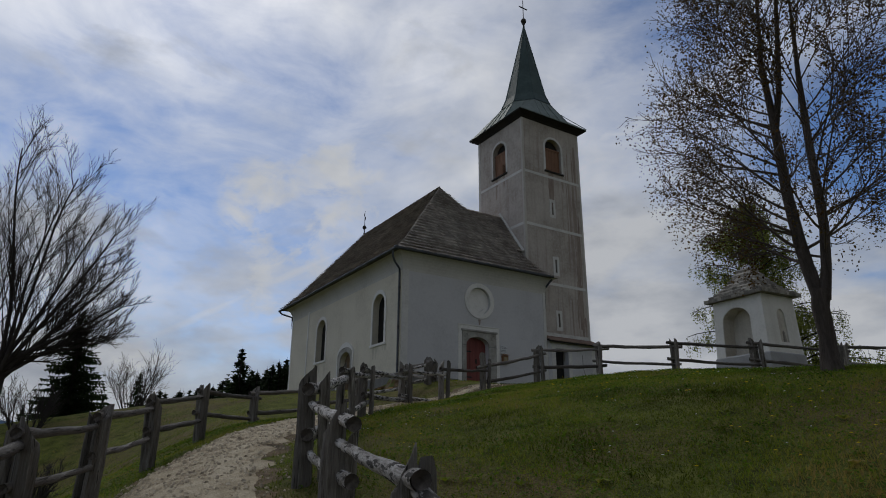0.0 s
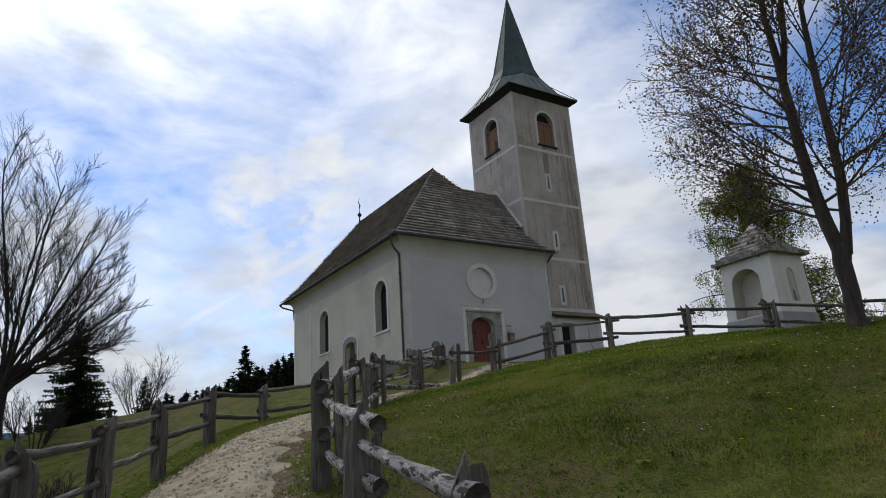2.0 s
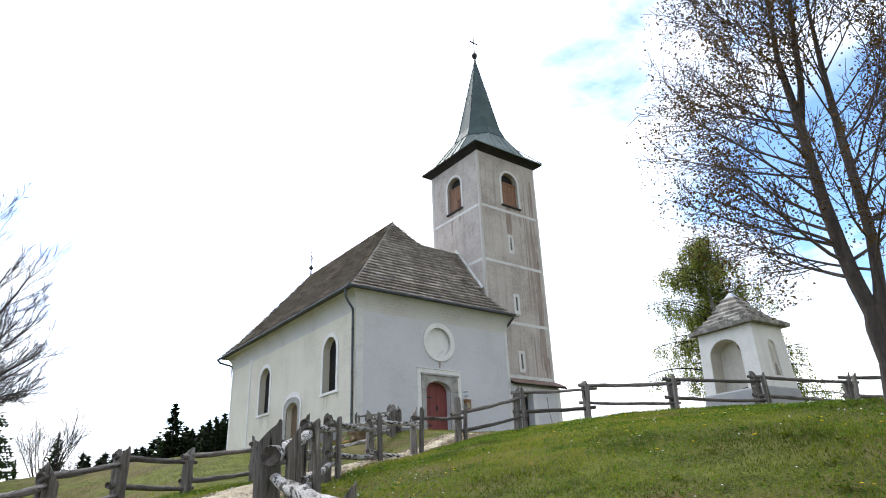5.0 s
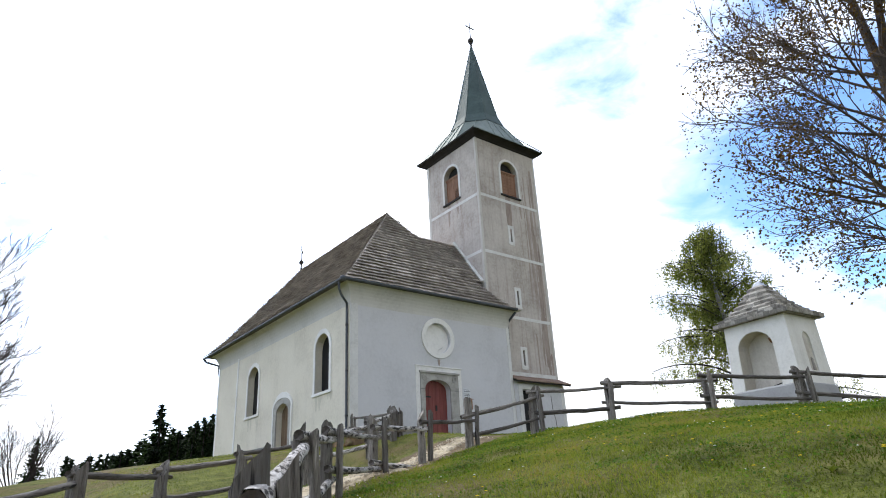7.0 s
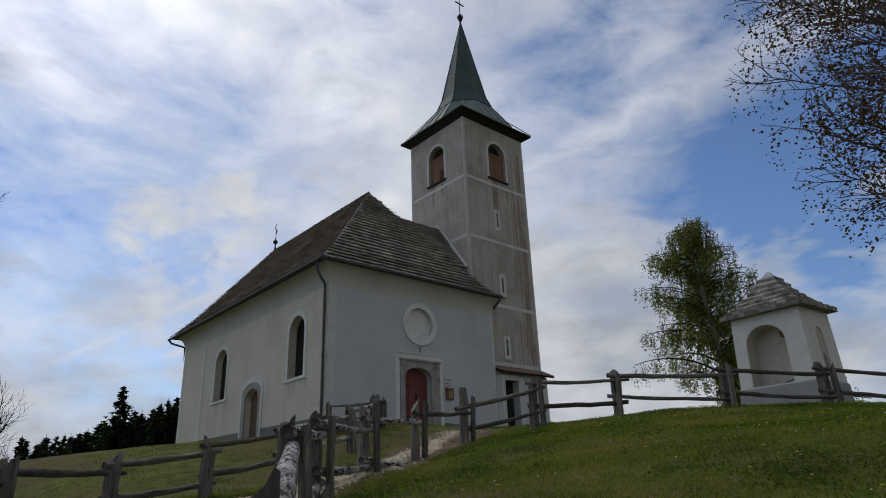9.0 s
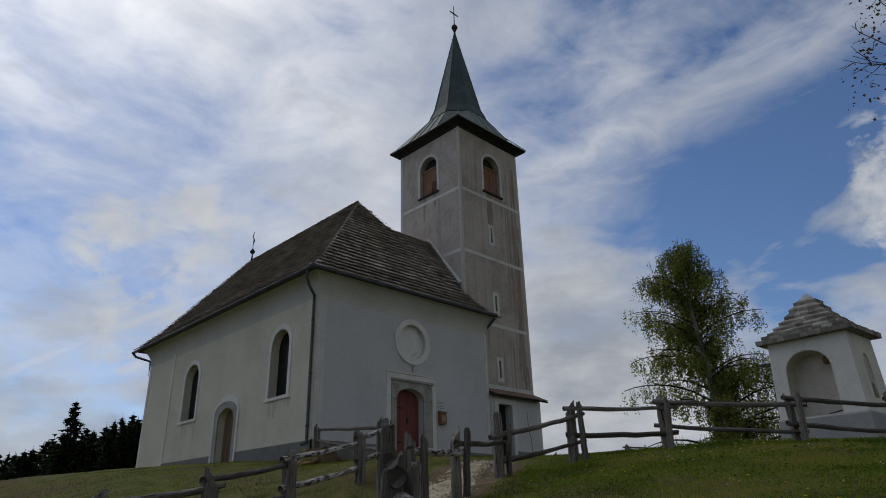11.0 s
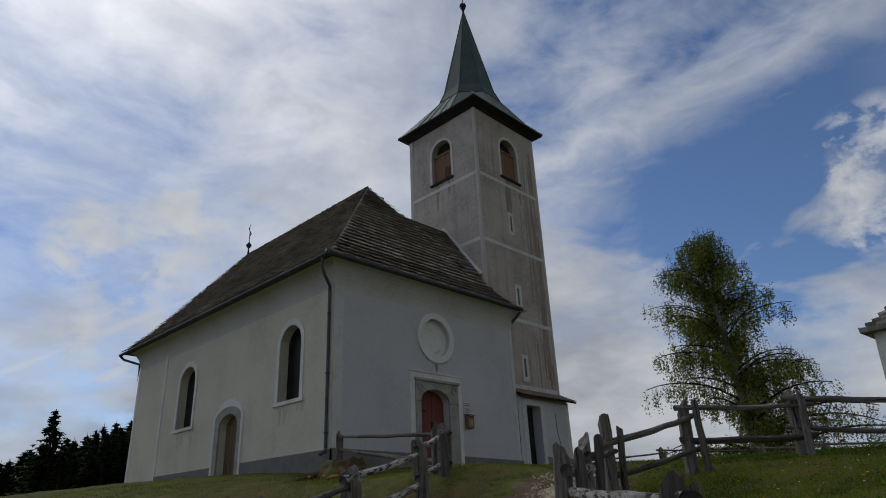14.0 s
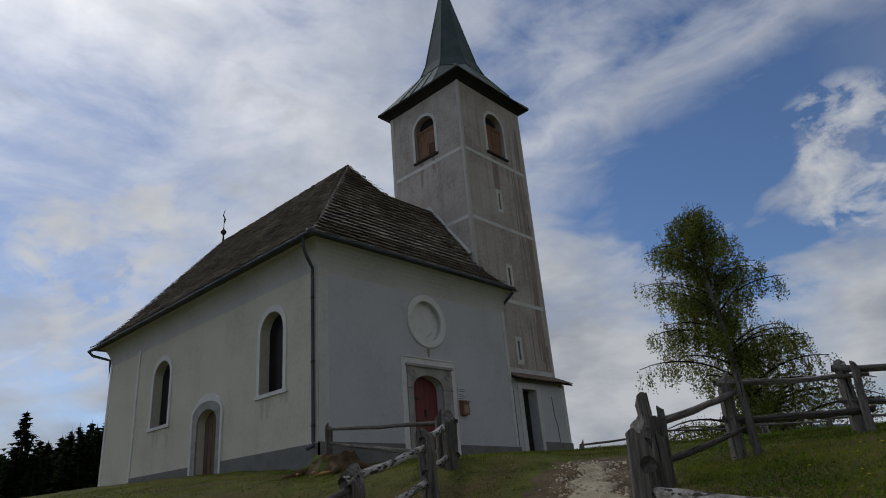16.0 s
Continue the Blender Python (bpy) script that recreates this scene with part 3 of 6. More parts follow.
def make_church():
    church = thing("church", (14.0, 26.0, 3.7), "white plastered hill church with brown shingled roof and slender grey tower", "church")
    south, west = plane_map("s", WY0), plane_map("w", WX0)
    base = 2.2
    # openings
    door = arch(13.42, 14.60, base + 0.1, 5.50, 5.85)
    win = [arch(21.46, 22.54, 5.50, 7.10, 7.64), arch(27.80, 28.96, 5.50, 7.06, 7.60)]
    sdoor = arch(24.66, 25.80, base + 0.1, 5.16, 5.56)
    # front wall
    b = Buf()
    cx, cz = 14.14, 7.435
    circ = lambda r, n=40: [(cx + r * math.cos(t), cz + r * math.sin(t)) for t in np.linspace(0, 2 * math.pi, n, endpoint=False)]
    panel(b, south, [(WX0, base), (WX1, base), (WX1, 8.5), (WX0, 8.5)], [door, circ(0.59)], [0.32, 0.13])
    part("side_wall", Buf().add([(WX1, WY0, base), (WX1, WY1, base), (WX1, WY1, 8.5), (WX1, WY0, 8.5)], [(0, 1, 2, 3)]), PLASTER_LIT, church)
    part("front_wall", b, PLASTER_SHADE, church, "white plastered entrance wall, toned cooler for its shade")
    b = Buf()
    panel(b, west, [(WY0, base), (WY1, base), (WY1, 8.5), (WY0, 8.5)], [*win, sdoor], [0.29, 0.29, 0.30])
    part("end_wall", Buf().add([(WX0, WY1, base), (WX1, WY1, base), (WX1, WY1, 8.5), (WX0, WY1, 8.5)], [(0, 1, 2, 3)]), PLASTER_LIT, church)
    part("side_wall", b, PLASTER_LIT, church, "white plastered nave wall, toned warmer for its light")
    # coved cornice under the eaves
    prof = [(0.0, 8.25)] + [(0.46 * (1 - math.cos(t)), 8.25 + 0.755 * math.sin(t)) for t in np.linspace(0.15, math.pi / 2, 9)]
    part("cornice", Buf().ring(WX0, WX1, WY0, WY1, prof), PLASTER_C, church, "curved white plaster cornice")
    # corner strips of brighter limewash on the front, and the pilaster line on the side
    for a0, a1 in ((WX0, WX0 + 0.30), (WX1 - 0.16, WX1)):
        b = Buf()
        slab(b, south, [(a0, base), (a1, base), (a1, 8.3), (a0, 8.3)], -0.01, 0.014)
        part("corner_strip", b, LIME, church, "bright limewashed corner strip")
    b = Buf()
    slab(b, west, [(30.22, base), (30.36, base), (30.36, 8.35), (30.22, 8.35)], -0.01, 0.03)
    part("pilaster", b, TRIM, church, "narrow white plaster strip")
    b = Buf()
    slab(b, west, [(32.68, base), (32.84, base), (32.84, 8.3), (32.68, 8.3)], -0.01, 0.015)
    part("corner_strip", b, TRIM, church, "bright limewashed corner strip")
    # plinth
    for a0, a1, z1, z2 in ((WX0, 13.02, 4.05, 4.02), (15.19, 18.0, 4.0, 3.95)):
        b = Buf()
        slab(b, south, [(a0 - (0.03 if a0 == WX0 else 0), base), (a1, base), (a1, z2), (a0 - (0.03 if a0 == WX0 else 0), z1)], -0.01, 0.03)
        part("plinth", b, PLINTH, church, "grey rendered plinth")
    for a0, a1, z1, z2 in ((WY0 - 0.03, 24.36, 4.03, 4.05), (26.14, 30.25, 4.06, 4.08)):
        b = Buf()
        slab(b, west, [(a0, base), (a1, base), (a1, z2), (a0, z1)], -0.01, 0.03)
        part("plinth", b, PLINTH, church, "grey rendered plinth")
    # tall nave windows
    for a0, a1, sp in ((21.46, 22.54, 7.10), (27.80, 28.96, 7.06)):
        loop = arch(a0, a1, 5.50, sp, sp + 0.54)
        b = Buf()
        slab(b, west, loop, -0.30, -0.27)
        w = part("window", b, PANE, church, "dark window pane in a deep pale reveal")
        b = Buf()
        inner, outer = arch(a0, a1, 5.50, sp, sp + 0.54), arch(a0 - 0.14, a1 + 0.14, 5.50, sp + 0.03, sp + 0.72)
        band(b, west, inner, outer, -0.01, 0.03)
        part("surround", b, TRIM, w, "raised white plaster surround")
        b = Buf()
        slab(b, west, [(a0 - 0.19, 5.40), (a1 + 0.19, 5.40), (a1 + 0.19, 5.50), (a0 - 0.19, 5.50)], -0.27, 0.05)
        part("sill", b, TRIM, w, "weathered white plaster sill")
    # side door
    b = Buf()
    slab(b, west, arch(24.66, 25.80, base + 0.1, 5.16, 5.56), -0.29, -0.23)
    d = part("side_door", b, BROWN_DOOR, church, "brown plank side door")
    b = Buf()
    inner = arch(24.66, 25.80, base + 0.1, 5.16, 5.56)
    outer = [(24.44, base + 0.1), (26.04, base + 0.1)] + [(25.24 + 0.80 * math.cos(math.pi * i / 10), 5.42 + 0.36 * math.sin(math.pi * i / 10)) for i in range(11)]
    band(b, west, inner, outer, -0.01, 0.04)
    part("surround", b, STONE, d, "pale stone door surround")
    b = Buf()
    outer2 = [(24.36, base + 0.1), (26.14, base + 0.1)] + [(25.24 + 0.90 * math.cos(math.pi * i / 10), 5.46 + 0.55 * math.sin(math.pi * i / 10) ** 1.4) for i in range(11)]
    band(b, west, outer, outer2, -0.01, 0.055)
    part("hood_mould", b, TRIM, d, "curved white plaster hood")
    for k in range(5):
        b = Buf()
        y = 24.67 + 0.225 * k
        b.box(WX0 + 0.215, WX0 + 0.232, y, y + 0.2, base + 0.12, 5.2 + 0.25 * math.sin(math.pi * (k + 0.5) / 5))
        part("plank", b, BROWN_DOOR, d)
    part("handle", Buf().box(WX0 + 0.18, WX0 + 0.216, 24.84, 24.87, 4.55, 4.70), IRON, d, "iron handle")
    # dark runs below the sills
    rnd = random.Random(77)
    for a0, a1 in ((21.3, 22.7), (27.65, 29.1)):
        for k in range(7):
            a, w, ln = rnd.uniform(a0, a1), rnd.uniform(0.06, 0.16), rnd.uniform(0.2, 0.6)
            b = Buf()
            slab(b, west, [(a - w * 0.3, 5.40 - ln), (a + w * 0.2, 5.40 - ln), (a + w * 0.6, 5.40 - ln * 0.4), (a + w, 5.398), (a - w, 5.398), (a - w * 0.7, 5.40 - ln * 0.5)], 0.0, 0.0025 + 0.0003 * k)
            part("run_off_stain", b, STAIN, church, "faint grey run-off stain below the sill")
    # main portal
    b = Buf()
    slab(b, south, door, -0.30, -0.24)
    red = part("main_door", b, RED_DOOR, church, "closed red painted plank door")
    for k in range(7):
        x = 13.43 + 0.1675 * k
        b = Buf()
        b.box(x, x + 0.158, WY0 + 0.225, WY0 + 0.242, base + 0.15, 5.44 + 0.36 * math.sin(math.pi * (k + 0.5) / 7) ** 0.8)
        part("plank", b, RED_DOOR, red)
    part("lock_plate", Buf().box(14.05, 14.12, WY0 + 0.20, WY0 + 0.226, 4.75, 4.95), IRON, red, "small iron lock plate")
    part("strap_hinge", Buf().box(13.44, 13.85, WY0 + 0.212, WY0 + 0.226, 5.22, 5.27), IRON, red)
    part("strap_hinge", Buf().box(13.44, 13.85, WY0 + 0.212, WY0 + 0.226, 4.15, 4.20), IRON, red)
    portal = part("portal", Buf().box(13.36, 14.66, WY0 - 0.10, WY0 + 0.2, base, 3.72), STONE, church, "grey stone portal with worn threshold")
    b = Buf()
    inner = arch(13.42, 14.60, 3.6, 5.50, 5.85)
    outer = [(13.22, 3.6), (14.99, 3.6), (14.99, 5.5)] + [(14.99, 6.13), (14.7, 6.13), (14.45, 6.13), (14.2, 6.13), (14.0, 6.13), (13.8, 6.13), (13.55, 6.13), (13.35, 6.13), (13.22, 6.13), (13.22, 5.5)]
    band(b, south, inner, outer, -0.01, 0.05)
    part("stone_frame", b, STONE, portal, "weathered carved stone frame")
    b = Buf()
    n_in = [(13.21, 3.6), (15.0, 3.6), (15.0, 6.14), (13.21, 6.14)]
    n_out = [(13.03, 3.6), (15.17, 3.6), (15.17, 6.31), (13.03, 6.31)]
    for q in ([n_out[0], n_in[0], n_in[3], n_out[3]], [n_in[1], n_out[1], n_out[2], n_in[2]], [n_in[3], n_in[2], n_out[2], n_out[3]]):
        slab(b, south, q, -0.01, 0.022)
    part("white_border", b, TRIM, portal, "bright limewashed border")
    b = Buf()
    slab(b, south, [(13.01, 6.31), (15.19, 6.31), (15.19, 6.34), (13.01, 6.34)], -0.01, 0.05)
    part("drip_mould", b, TRIM, portal, "thin projecting limewashed moulding")
    b = Buf()
    slab(b, south, [(13.18, 6.06), (15.03, 6.06), (15.03, 6.13), (13.18, 6.13)], 0.0, 0.10)
    part("lintel_mould", b, STONE, portal, "projecting stone lintel moulding")
    for x in (13.40, 14.80):
        b = Buf()
        loop = [(x + 0.11 * math.cos(t), 5.88 + 0.11 * math.sin(t)) for t in np.linspace(0, 2 * math.pi, 16, endpoint=False)]
        loop2 = [(x + 0.07 * math.cos(t), 5.88 + 0.07 * math.sin(t)) for t in np.linspace(0, 2 * math.pi, 16, endpoint=False)]
        band(b, south, loop2, loop, 0.03, 0.075)
        part("carved_disc", b, STONE, portal, "small carved round ornament")
    part("joint", Buf().box(13.20, 13.42, WY0 - 0.055, WY0 - 0.049, 5.46, 5.48), PLINTH, portal)
    part("joint", Buf().box(14.60, 15.01, WY0 - 0.055, WY0 - 0.049, 5.46, 5.48), PLINTH, portal)
    # blind round window
    b = Buf()
    band(b, south, circ(0.59), circ(0.78), -0.01, 0.05)
    ring = part("round_frame", b, TRIM, church, "raised round white plaster frame of a blind window")
    b = Buf()
    slab(b, south, circ(0.592), -0.15, -0.12)
    part("blind_disc", b, TRIM, ring, "pale plaster infill")
    # thin raised arc stands in for the crescent of shade on the disc
    b = Buf()
    band(b, south, [(cx + 0.37 * math.cos(t), cz - 0.06 + 0.37 * math.sin(t)) for t in np.linspace(-1.35, -0.6, 10)] ,
         [(cx + 0.392 * math.cos(t), cz - 0.06 + 0.388 * math.sin(t)) for t in np.linspace(-1.35, -0.6, 10)], -0.125, -0.09)
    part("plaster_curl", b, LIME, ring, "thin raised crescent standing in for shading")
    b = Buf()
    slab(b, south, [(cx - 0.025, 6.40), (cx + 0.03, 6.38), (cx + 0.06, 6.62), (cx - 0.06, 6.62)], 0.0, 0.006)
    part("run_off_stain", b, TOWER_STAIN, ring, "short dark stain below the round frame")
    # notice and box beside the door
    b = Buf()
    slab(b, south, [(15.24, 5.22), (15.58, 5.22), (15.58, 5.62), (15.24, 5.62)], 0.0, 0.02)
    notice = part("notice_board", b, PAPER, church, "pale notice sheet with unreadable lines")
    for z, w in ((5.555, 0.26), (5.50, 0.30), (5.40, 0.24), (5.345, 0.28), (5.29, 0.2)):
        part("text_bar", Buf().box(15.27, 15.27 + w, WY0 - 0.024, WY0 - 0.0205, z - 0.009, z + 0.009), INK, notice)
    box = part("letter_box", Buf().box(15.28, 15.56, WY0 - 0.13, WY0, 4.82, 5.18), BOXWOOD, church, "small brown wooden display box")
    part("pane", Buf().box(15.33, 15.51, WY0 - 0.136, WY0 - 0.131, 4.88, 5.10), BOXGLASS, box, "yellowish pane")
    b = Buf()
    b.add([(15.25, WY0 - 0.17, 5.18), (15.59, WY0 - 0.17, 5.18), (15.59, WY0, 5.24), (15.25, WY0, 5.24),
           (15.25, WY0 - 0.17, 5.20), (15.59, WY0 - 0.17, 5.20), (15.59, WY0, 5.26), (15.25, WY0, 5.26)],
          [(0, 1, 5, 4), (1, 2, 6, 5), (3, 0, 4, 7), (4, 5, 6, 7), (0, 3, 2, 1)])
    part("box_lid", b, BOXWOOD, box)

    # roof body under the shingles, with flared eaves
    K = 0.16
    e = [(EX0, EY0, EZ), (EX1, EY0, EZ), (EX1, EY1, EZ), (EX0, EY1, EZ)]
    m = [(EX0 + 0.75, EY0 + 0.66, EZ + 0.75), (EX1 - 0.72, EY0 + 0.66, EZ + 0.75), (EX1 - 0.72, EY1 - 0.5, EZ + 0.75), (EX0 + 0.75, EY1 - 0.5, EZ + 0.75)]
    r0, r1 = (RX, RY0, RZ), (RX, RY1, RZ)
    b = Buf().add([*e, *m, r0, r1], [(0, 1, 5, 4), (1, 2, 6, 5), (2, 3, 7, 6), (3, 0, 4, 7), (4, 5, 8), (5, 6, 9, 8), (6, 7, 9), (7, 4, 8, 9),
                                     (3, 2, 1, 0)])
    # the saddle that carries the front slope on to the tower
    sy, sz = 22.30, 12.72
    b.add([(14.9, sy, sz), (TX0 + 0.05, sy, sz), (TX0 + 0.05, 20.7, 10.47), (16.6, 20.7, 10.47), (14.9, 25.0, 11.2), (TX0 + 0.05, 25.0, 11.2)],
          [(0, 1, 2, 3), (0, 4, 5, 1)])
    roof = part("roof", b, SHINGLE, church, "steep hipped roof of weathered brown wood shingles")
    # white flashing along the tower
    b = Buf().tube([(TX0 - 0.03, sy + 0.05, sz + 0.16), (TX0 - 0.03, 21.4, 11.56), (TX0 - 0.03, 20.55, 10.42)], [0.07, 0.08, 0.08], 6, smooth=False)
    part("flashing", b, LIME, roof, "white mortar flashing against the tower")
    b = Buf().ring(EX0 + 0.06, EX1 - 0.06, EY0 + 0.06, EY1 - 0.06, [(-0.36, EZ - 0.03), (-0.02, EZ - 0.05), (0.03, EZ - 0.045), (0.03, EZ + 0.03), (-0.3, EZ + 0.07)], True)
    part("fascia", b, SOFFIT, roof, "brown eave board")
    shingle_roof(church, roof)
    # gutters and pipes
    for pts, gr in (([(EX0 - 0.02, EY0 - 0.02, EZ - 0.01), (EX1 + 0.02, EY0 - 0.02, EZ + 0.0)], 0.062), ([(EX0 - 0.02, EY0 - 0.02, EZ - 0.03), (EX0 - 0.02, EY1 + 0.15, EZ - 0.05)], 0.06)):
        part("gutter", Buf().tube(pts, [gr, gr], 10), METAL, church, "grey half-round metal gutter")
    part("gutter_corner", Buf().lathe((EX0 - 0.02, EY0 - 0.02, EZ - 0.12), [(0.0, 0.0), (0.085, 0.0), (0.10, 0.1), (0.085, 0.16), (0, 0.16)], 12), METAL, church, "grey metal gutter corner")
    px, py = WX0 - 0.06, WY0 + 0.14
    pipe = [(EX0 + 0.0, EY0 + 0.28, EZ - 0.08), (EX0 + 0.0, EY0 + 0.28, EZ - 0.32), (EX0 + 0.12, EY0 + 0.33, EZ - 0.52), (px - 0.02, py - 0.03, EZ - 0.72), (px, py, EZ - 0.9), (px, py, 6.0), (px, py, 4.05)]
    dp = part("downpipe", Buf().tube(pipe, [0.043] * len(pipe), 10), METAL, church, "grey metal downpipe at the corner")
    part("pipe_shoe", Buf().tube([(px, py, 4.1), (px, py, 3.98), (px - 0.16, py + 0.02, 3.9)], [0.047, 0.047, 0.047], 10), METAL, dp)
    for z in (7.5, 5.9, 4.4):
        part("pipe_clip", Buf().lathe((px, py, z), [(0.052, 0), (0.056, 0.02), (0.052, 0.04)], 10), IRON, dp)
    part("downpipe", Buf().tube([(EX1 - 0.02, EY0 + 0.05, EZ - 0.1), (EX1 - 0.1, EY0 + 0.15, EZ - 0.25), (WX1 + 0.06, WY0 + 0.1, EZ - 0.5), (WX1 + 0.06, WY0 + 0.1, EZ - 1.4)], [0.05] * 4, 8), METAL, church, "short grey metal downpipe")
    part("downpipe", Buf().tube([(EX0, EY1 + 0.1, EZ - 0.1), (EX0 + 0.1, EY1 + 0.05, EZ - 0.22), (WX0 - 0.03, WY1 + 0.06, EZ - 0.5), (WX0 - 0.03, WY1 + 0.06, EZ - 1.2)], [0.05] * 4, 8), METAL, church, "short grey metal downpipe")
    fin = part("finial", Buf().lathe((RX, RY1 + 0.1, RZ - 0.02), [(0.07, 0), (0.04, 0.2), (0.03, 0.36), (0.12, 0.46), (0.13, 0.53), (0.05, 0.63), (0.018, 0.7), (0.012, 1.25), (0.0, 1.3)], 10), IRON, church, "dark iron ridge finial with a knob")
    part("vane", Buf().tube([(RX, RY1 + 0.1, RZ + 0.9), (RX + 0.06, RY1 + 0.1, RZ + 1.1), (RX - 0.05, RY1 + 0.1, RZ + 1.3), (RX + 0.03, RY1 + 0.1, RZ + 1.6)], [0.02, 0.03, 0.025, 0.008], 5), IRON, fin)
    make_tower(church)
    make_annex(church)
    return church


def shingle_rows(corner_a, corner_b, top_a, top_b, pitch, width, rnd, low_end=False):
    """Rows of shingles over the slope from the eave line a-b up to the top line: corners of each piece."""
    a, b, ta, tb = (Vector(p) for p in (corner_a, corner_b, top_a, top_b))
    length = ((ta + tb) / 2 - (a + b) / 2).length
    count = int(length / pitch)
    nor = (b - a).cross(ta - a).normalized()
    up = nor.cross((b - a).normalized()).normalized()
    for i in range(count):
        f = i / count
        p, q = a.lerp(ta, f), b.lerp(tb, f)
        d = (q - p)
        run = d.length
        if run < width:
            continue
        d.normalize()
        # the next row's ends keep the pieces inside the hips
        g = min(1.0, (i + 1.12) / count)
        in_a, in_b = (a.lerp(ta, g) - p).dot(d), (b.lerp(tb, g) - p).dot(d)
        s = -width * rnd.random()
        while s < run - 0.02:
            w = width * (0.6 + 0.8 * rnd.random())
            s0, s1 = max(0.0, s), min(run, s + w - 0.008)
            if s1 - s0 > 0.03:
                lift = 0.082 + 0.022 * rnd.random()
                l0, l1 = lift, 0.03 if low_end and s1 >= run else lift
                back = 0.03 * (rnd.random() - 0.5) - 0.02
                lo = p + d * s0 + up * back, p + d * s1 + up * (back + 0.006 * (rnd.random() - 0.5))
                hi = (p + d * max(s0, in_a) + up * (back + pitch * 1.12), p + d * max(min(s1, in_b), in_a + 0.01) + up * (back + pitch * 1.12))
                yield [lo[0] + nor * (l0 - 0.015), lo[1] + nor * (l1 - 0.015), lo[0] + nor * l0, lo[1] + nor * l1,
                       hi[0] + nor * 0.008, hi[1] + nor * 0.008]
            s += w


PIECE_FACES = [(0, 1, 3, 2), (2, 3, 5, 4), (0, 2, 4), (1, 5, 3)]


def shingle_roof(church, roof):
    rnd = random.Random(11)
    e = [Vector(p) for p in ((EX0, EY0, EZ), (EX1, EY0, EZ), (EX1, EY1, EZ), (EX0, EY1, EZ))]
    m = [Vector(p) for p in ((EX0 + 0.75, EY0 + 0.66, EZ + 0.75), (EX1 - 0.72, EY0 + 0.66, EZ + 0.75), (EX1 - 0.72, EY1 - 0.5, EZ + 0.75), (EX0 + 0.75, EY1 - 0.5, EZ + 0.75))]
    r0, r1 = Vector((RX, RY0, RZ)), Vector((RX, RY1, RZ))
    rest, singles = Buf(), []
    front = list(shingle_rows(e[0], e[1], m[0], m[1], 0.215, 0.15, rnd)) + list(shingle_rows(m[0], m[1], r0, r0, 0.215, 0.15, rnd, True))
    # the strip of front slope beside the tower
    front += list(shingle_rows((16.42, 20.62, 10.36), (TX0, 20.62, 10.36), (14.92, 22.28, 12.70), (TX0, 22.28, 12.70), 0.215, 0.15, rnd))
    side = list(shingle_rows(e[3], e[0], m[3], m[0], 0.215, 0.15, rnd)) + list(shingle_rows(m[3], m[0], r1, r0, 0.215, 0.15, rnd))
    side += list(shingle_rows(e[2], e[3], m[2], m[3], 0.175, 0.3, rnd)) + list(shingle_rows(m[2], m[3], r1, r1, 0.175, 0.3, rnd))
    # pieces along the lower front-left corner stand on their own
    for pc in front:
        c = sum(pc, Vector()) / 6
        if c.z < EZ + 1.6 and c.x < 13.6 and len(singles) < 290:
            singles.append(pc)
        else:
            rest.add(pc, PIECE_FACES)
    for pc in side:
        rest.add(pc, PIECE_FACES)
    # caps along ridge and hips
    for p, q in ((r0, r1),):
        k = int((q - p).length / 0.2)
        for i in range(k):
            a, b2 = p.lerp(q, i / k), p.lerp(q, (i + 1.15) / k)
            sd = (q - p).cross(Vector((0, 0, 1))).normalized() * 0.07
            rest.add([a - sd + Vector((0, 0, 0.0)), a + Vector((0, 0, 0.07)), a + sd, b2 - sd, b2 + Vector((0, 0, 0.045)), b2 + sd],
                     [(0, 1, 4, 3), (1, 2, 5, 4), (0, 2, 1)])
    part("shingles", rest, SHINGLE, roof, "rows of overlapping weathered wood shingles", kind="stuff")
    for pc in singles:
        part("shingle", Buf().add(pc, PIECE_FACES), SHINGLE_ONE, roof)


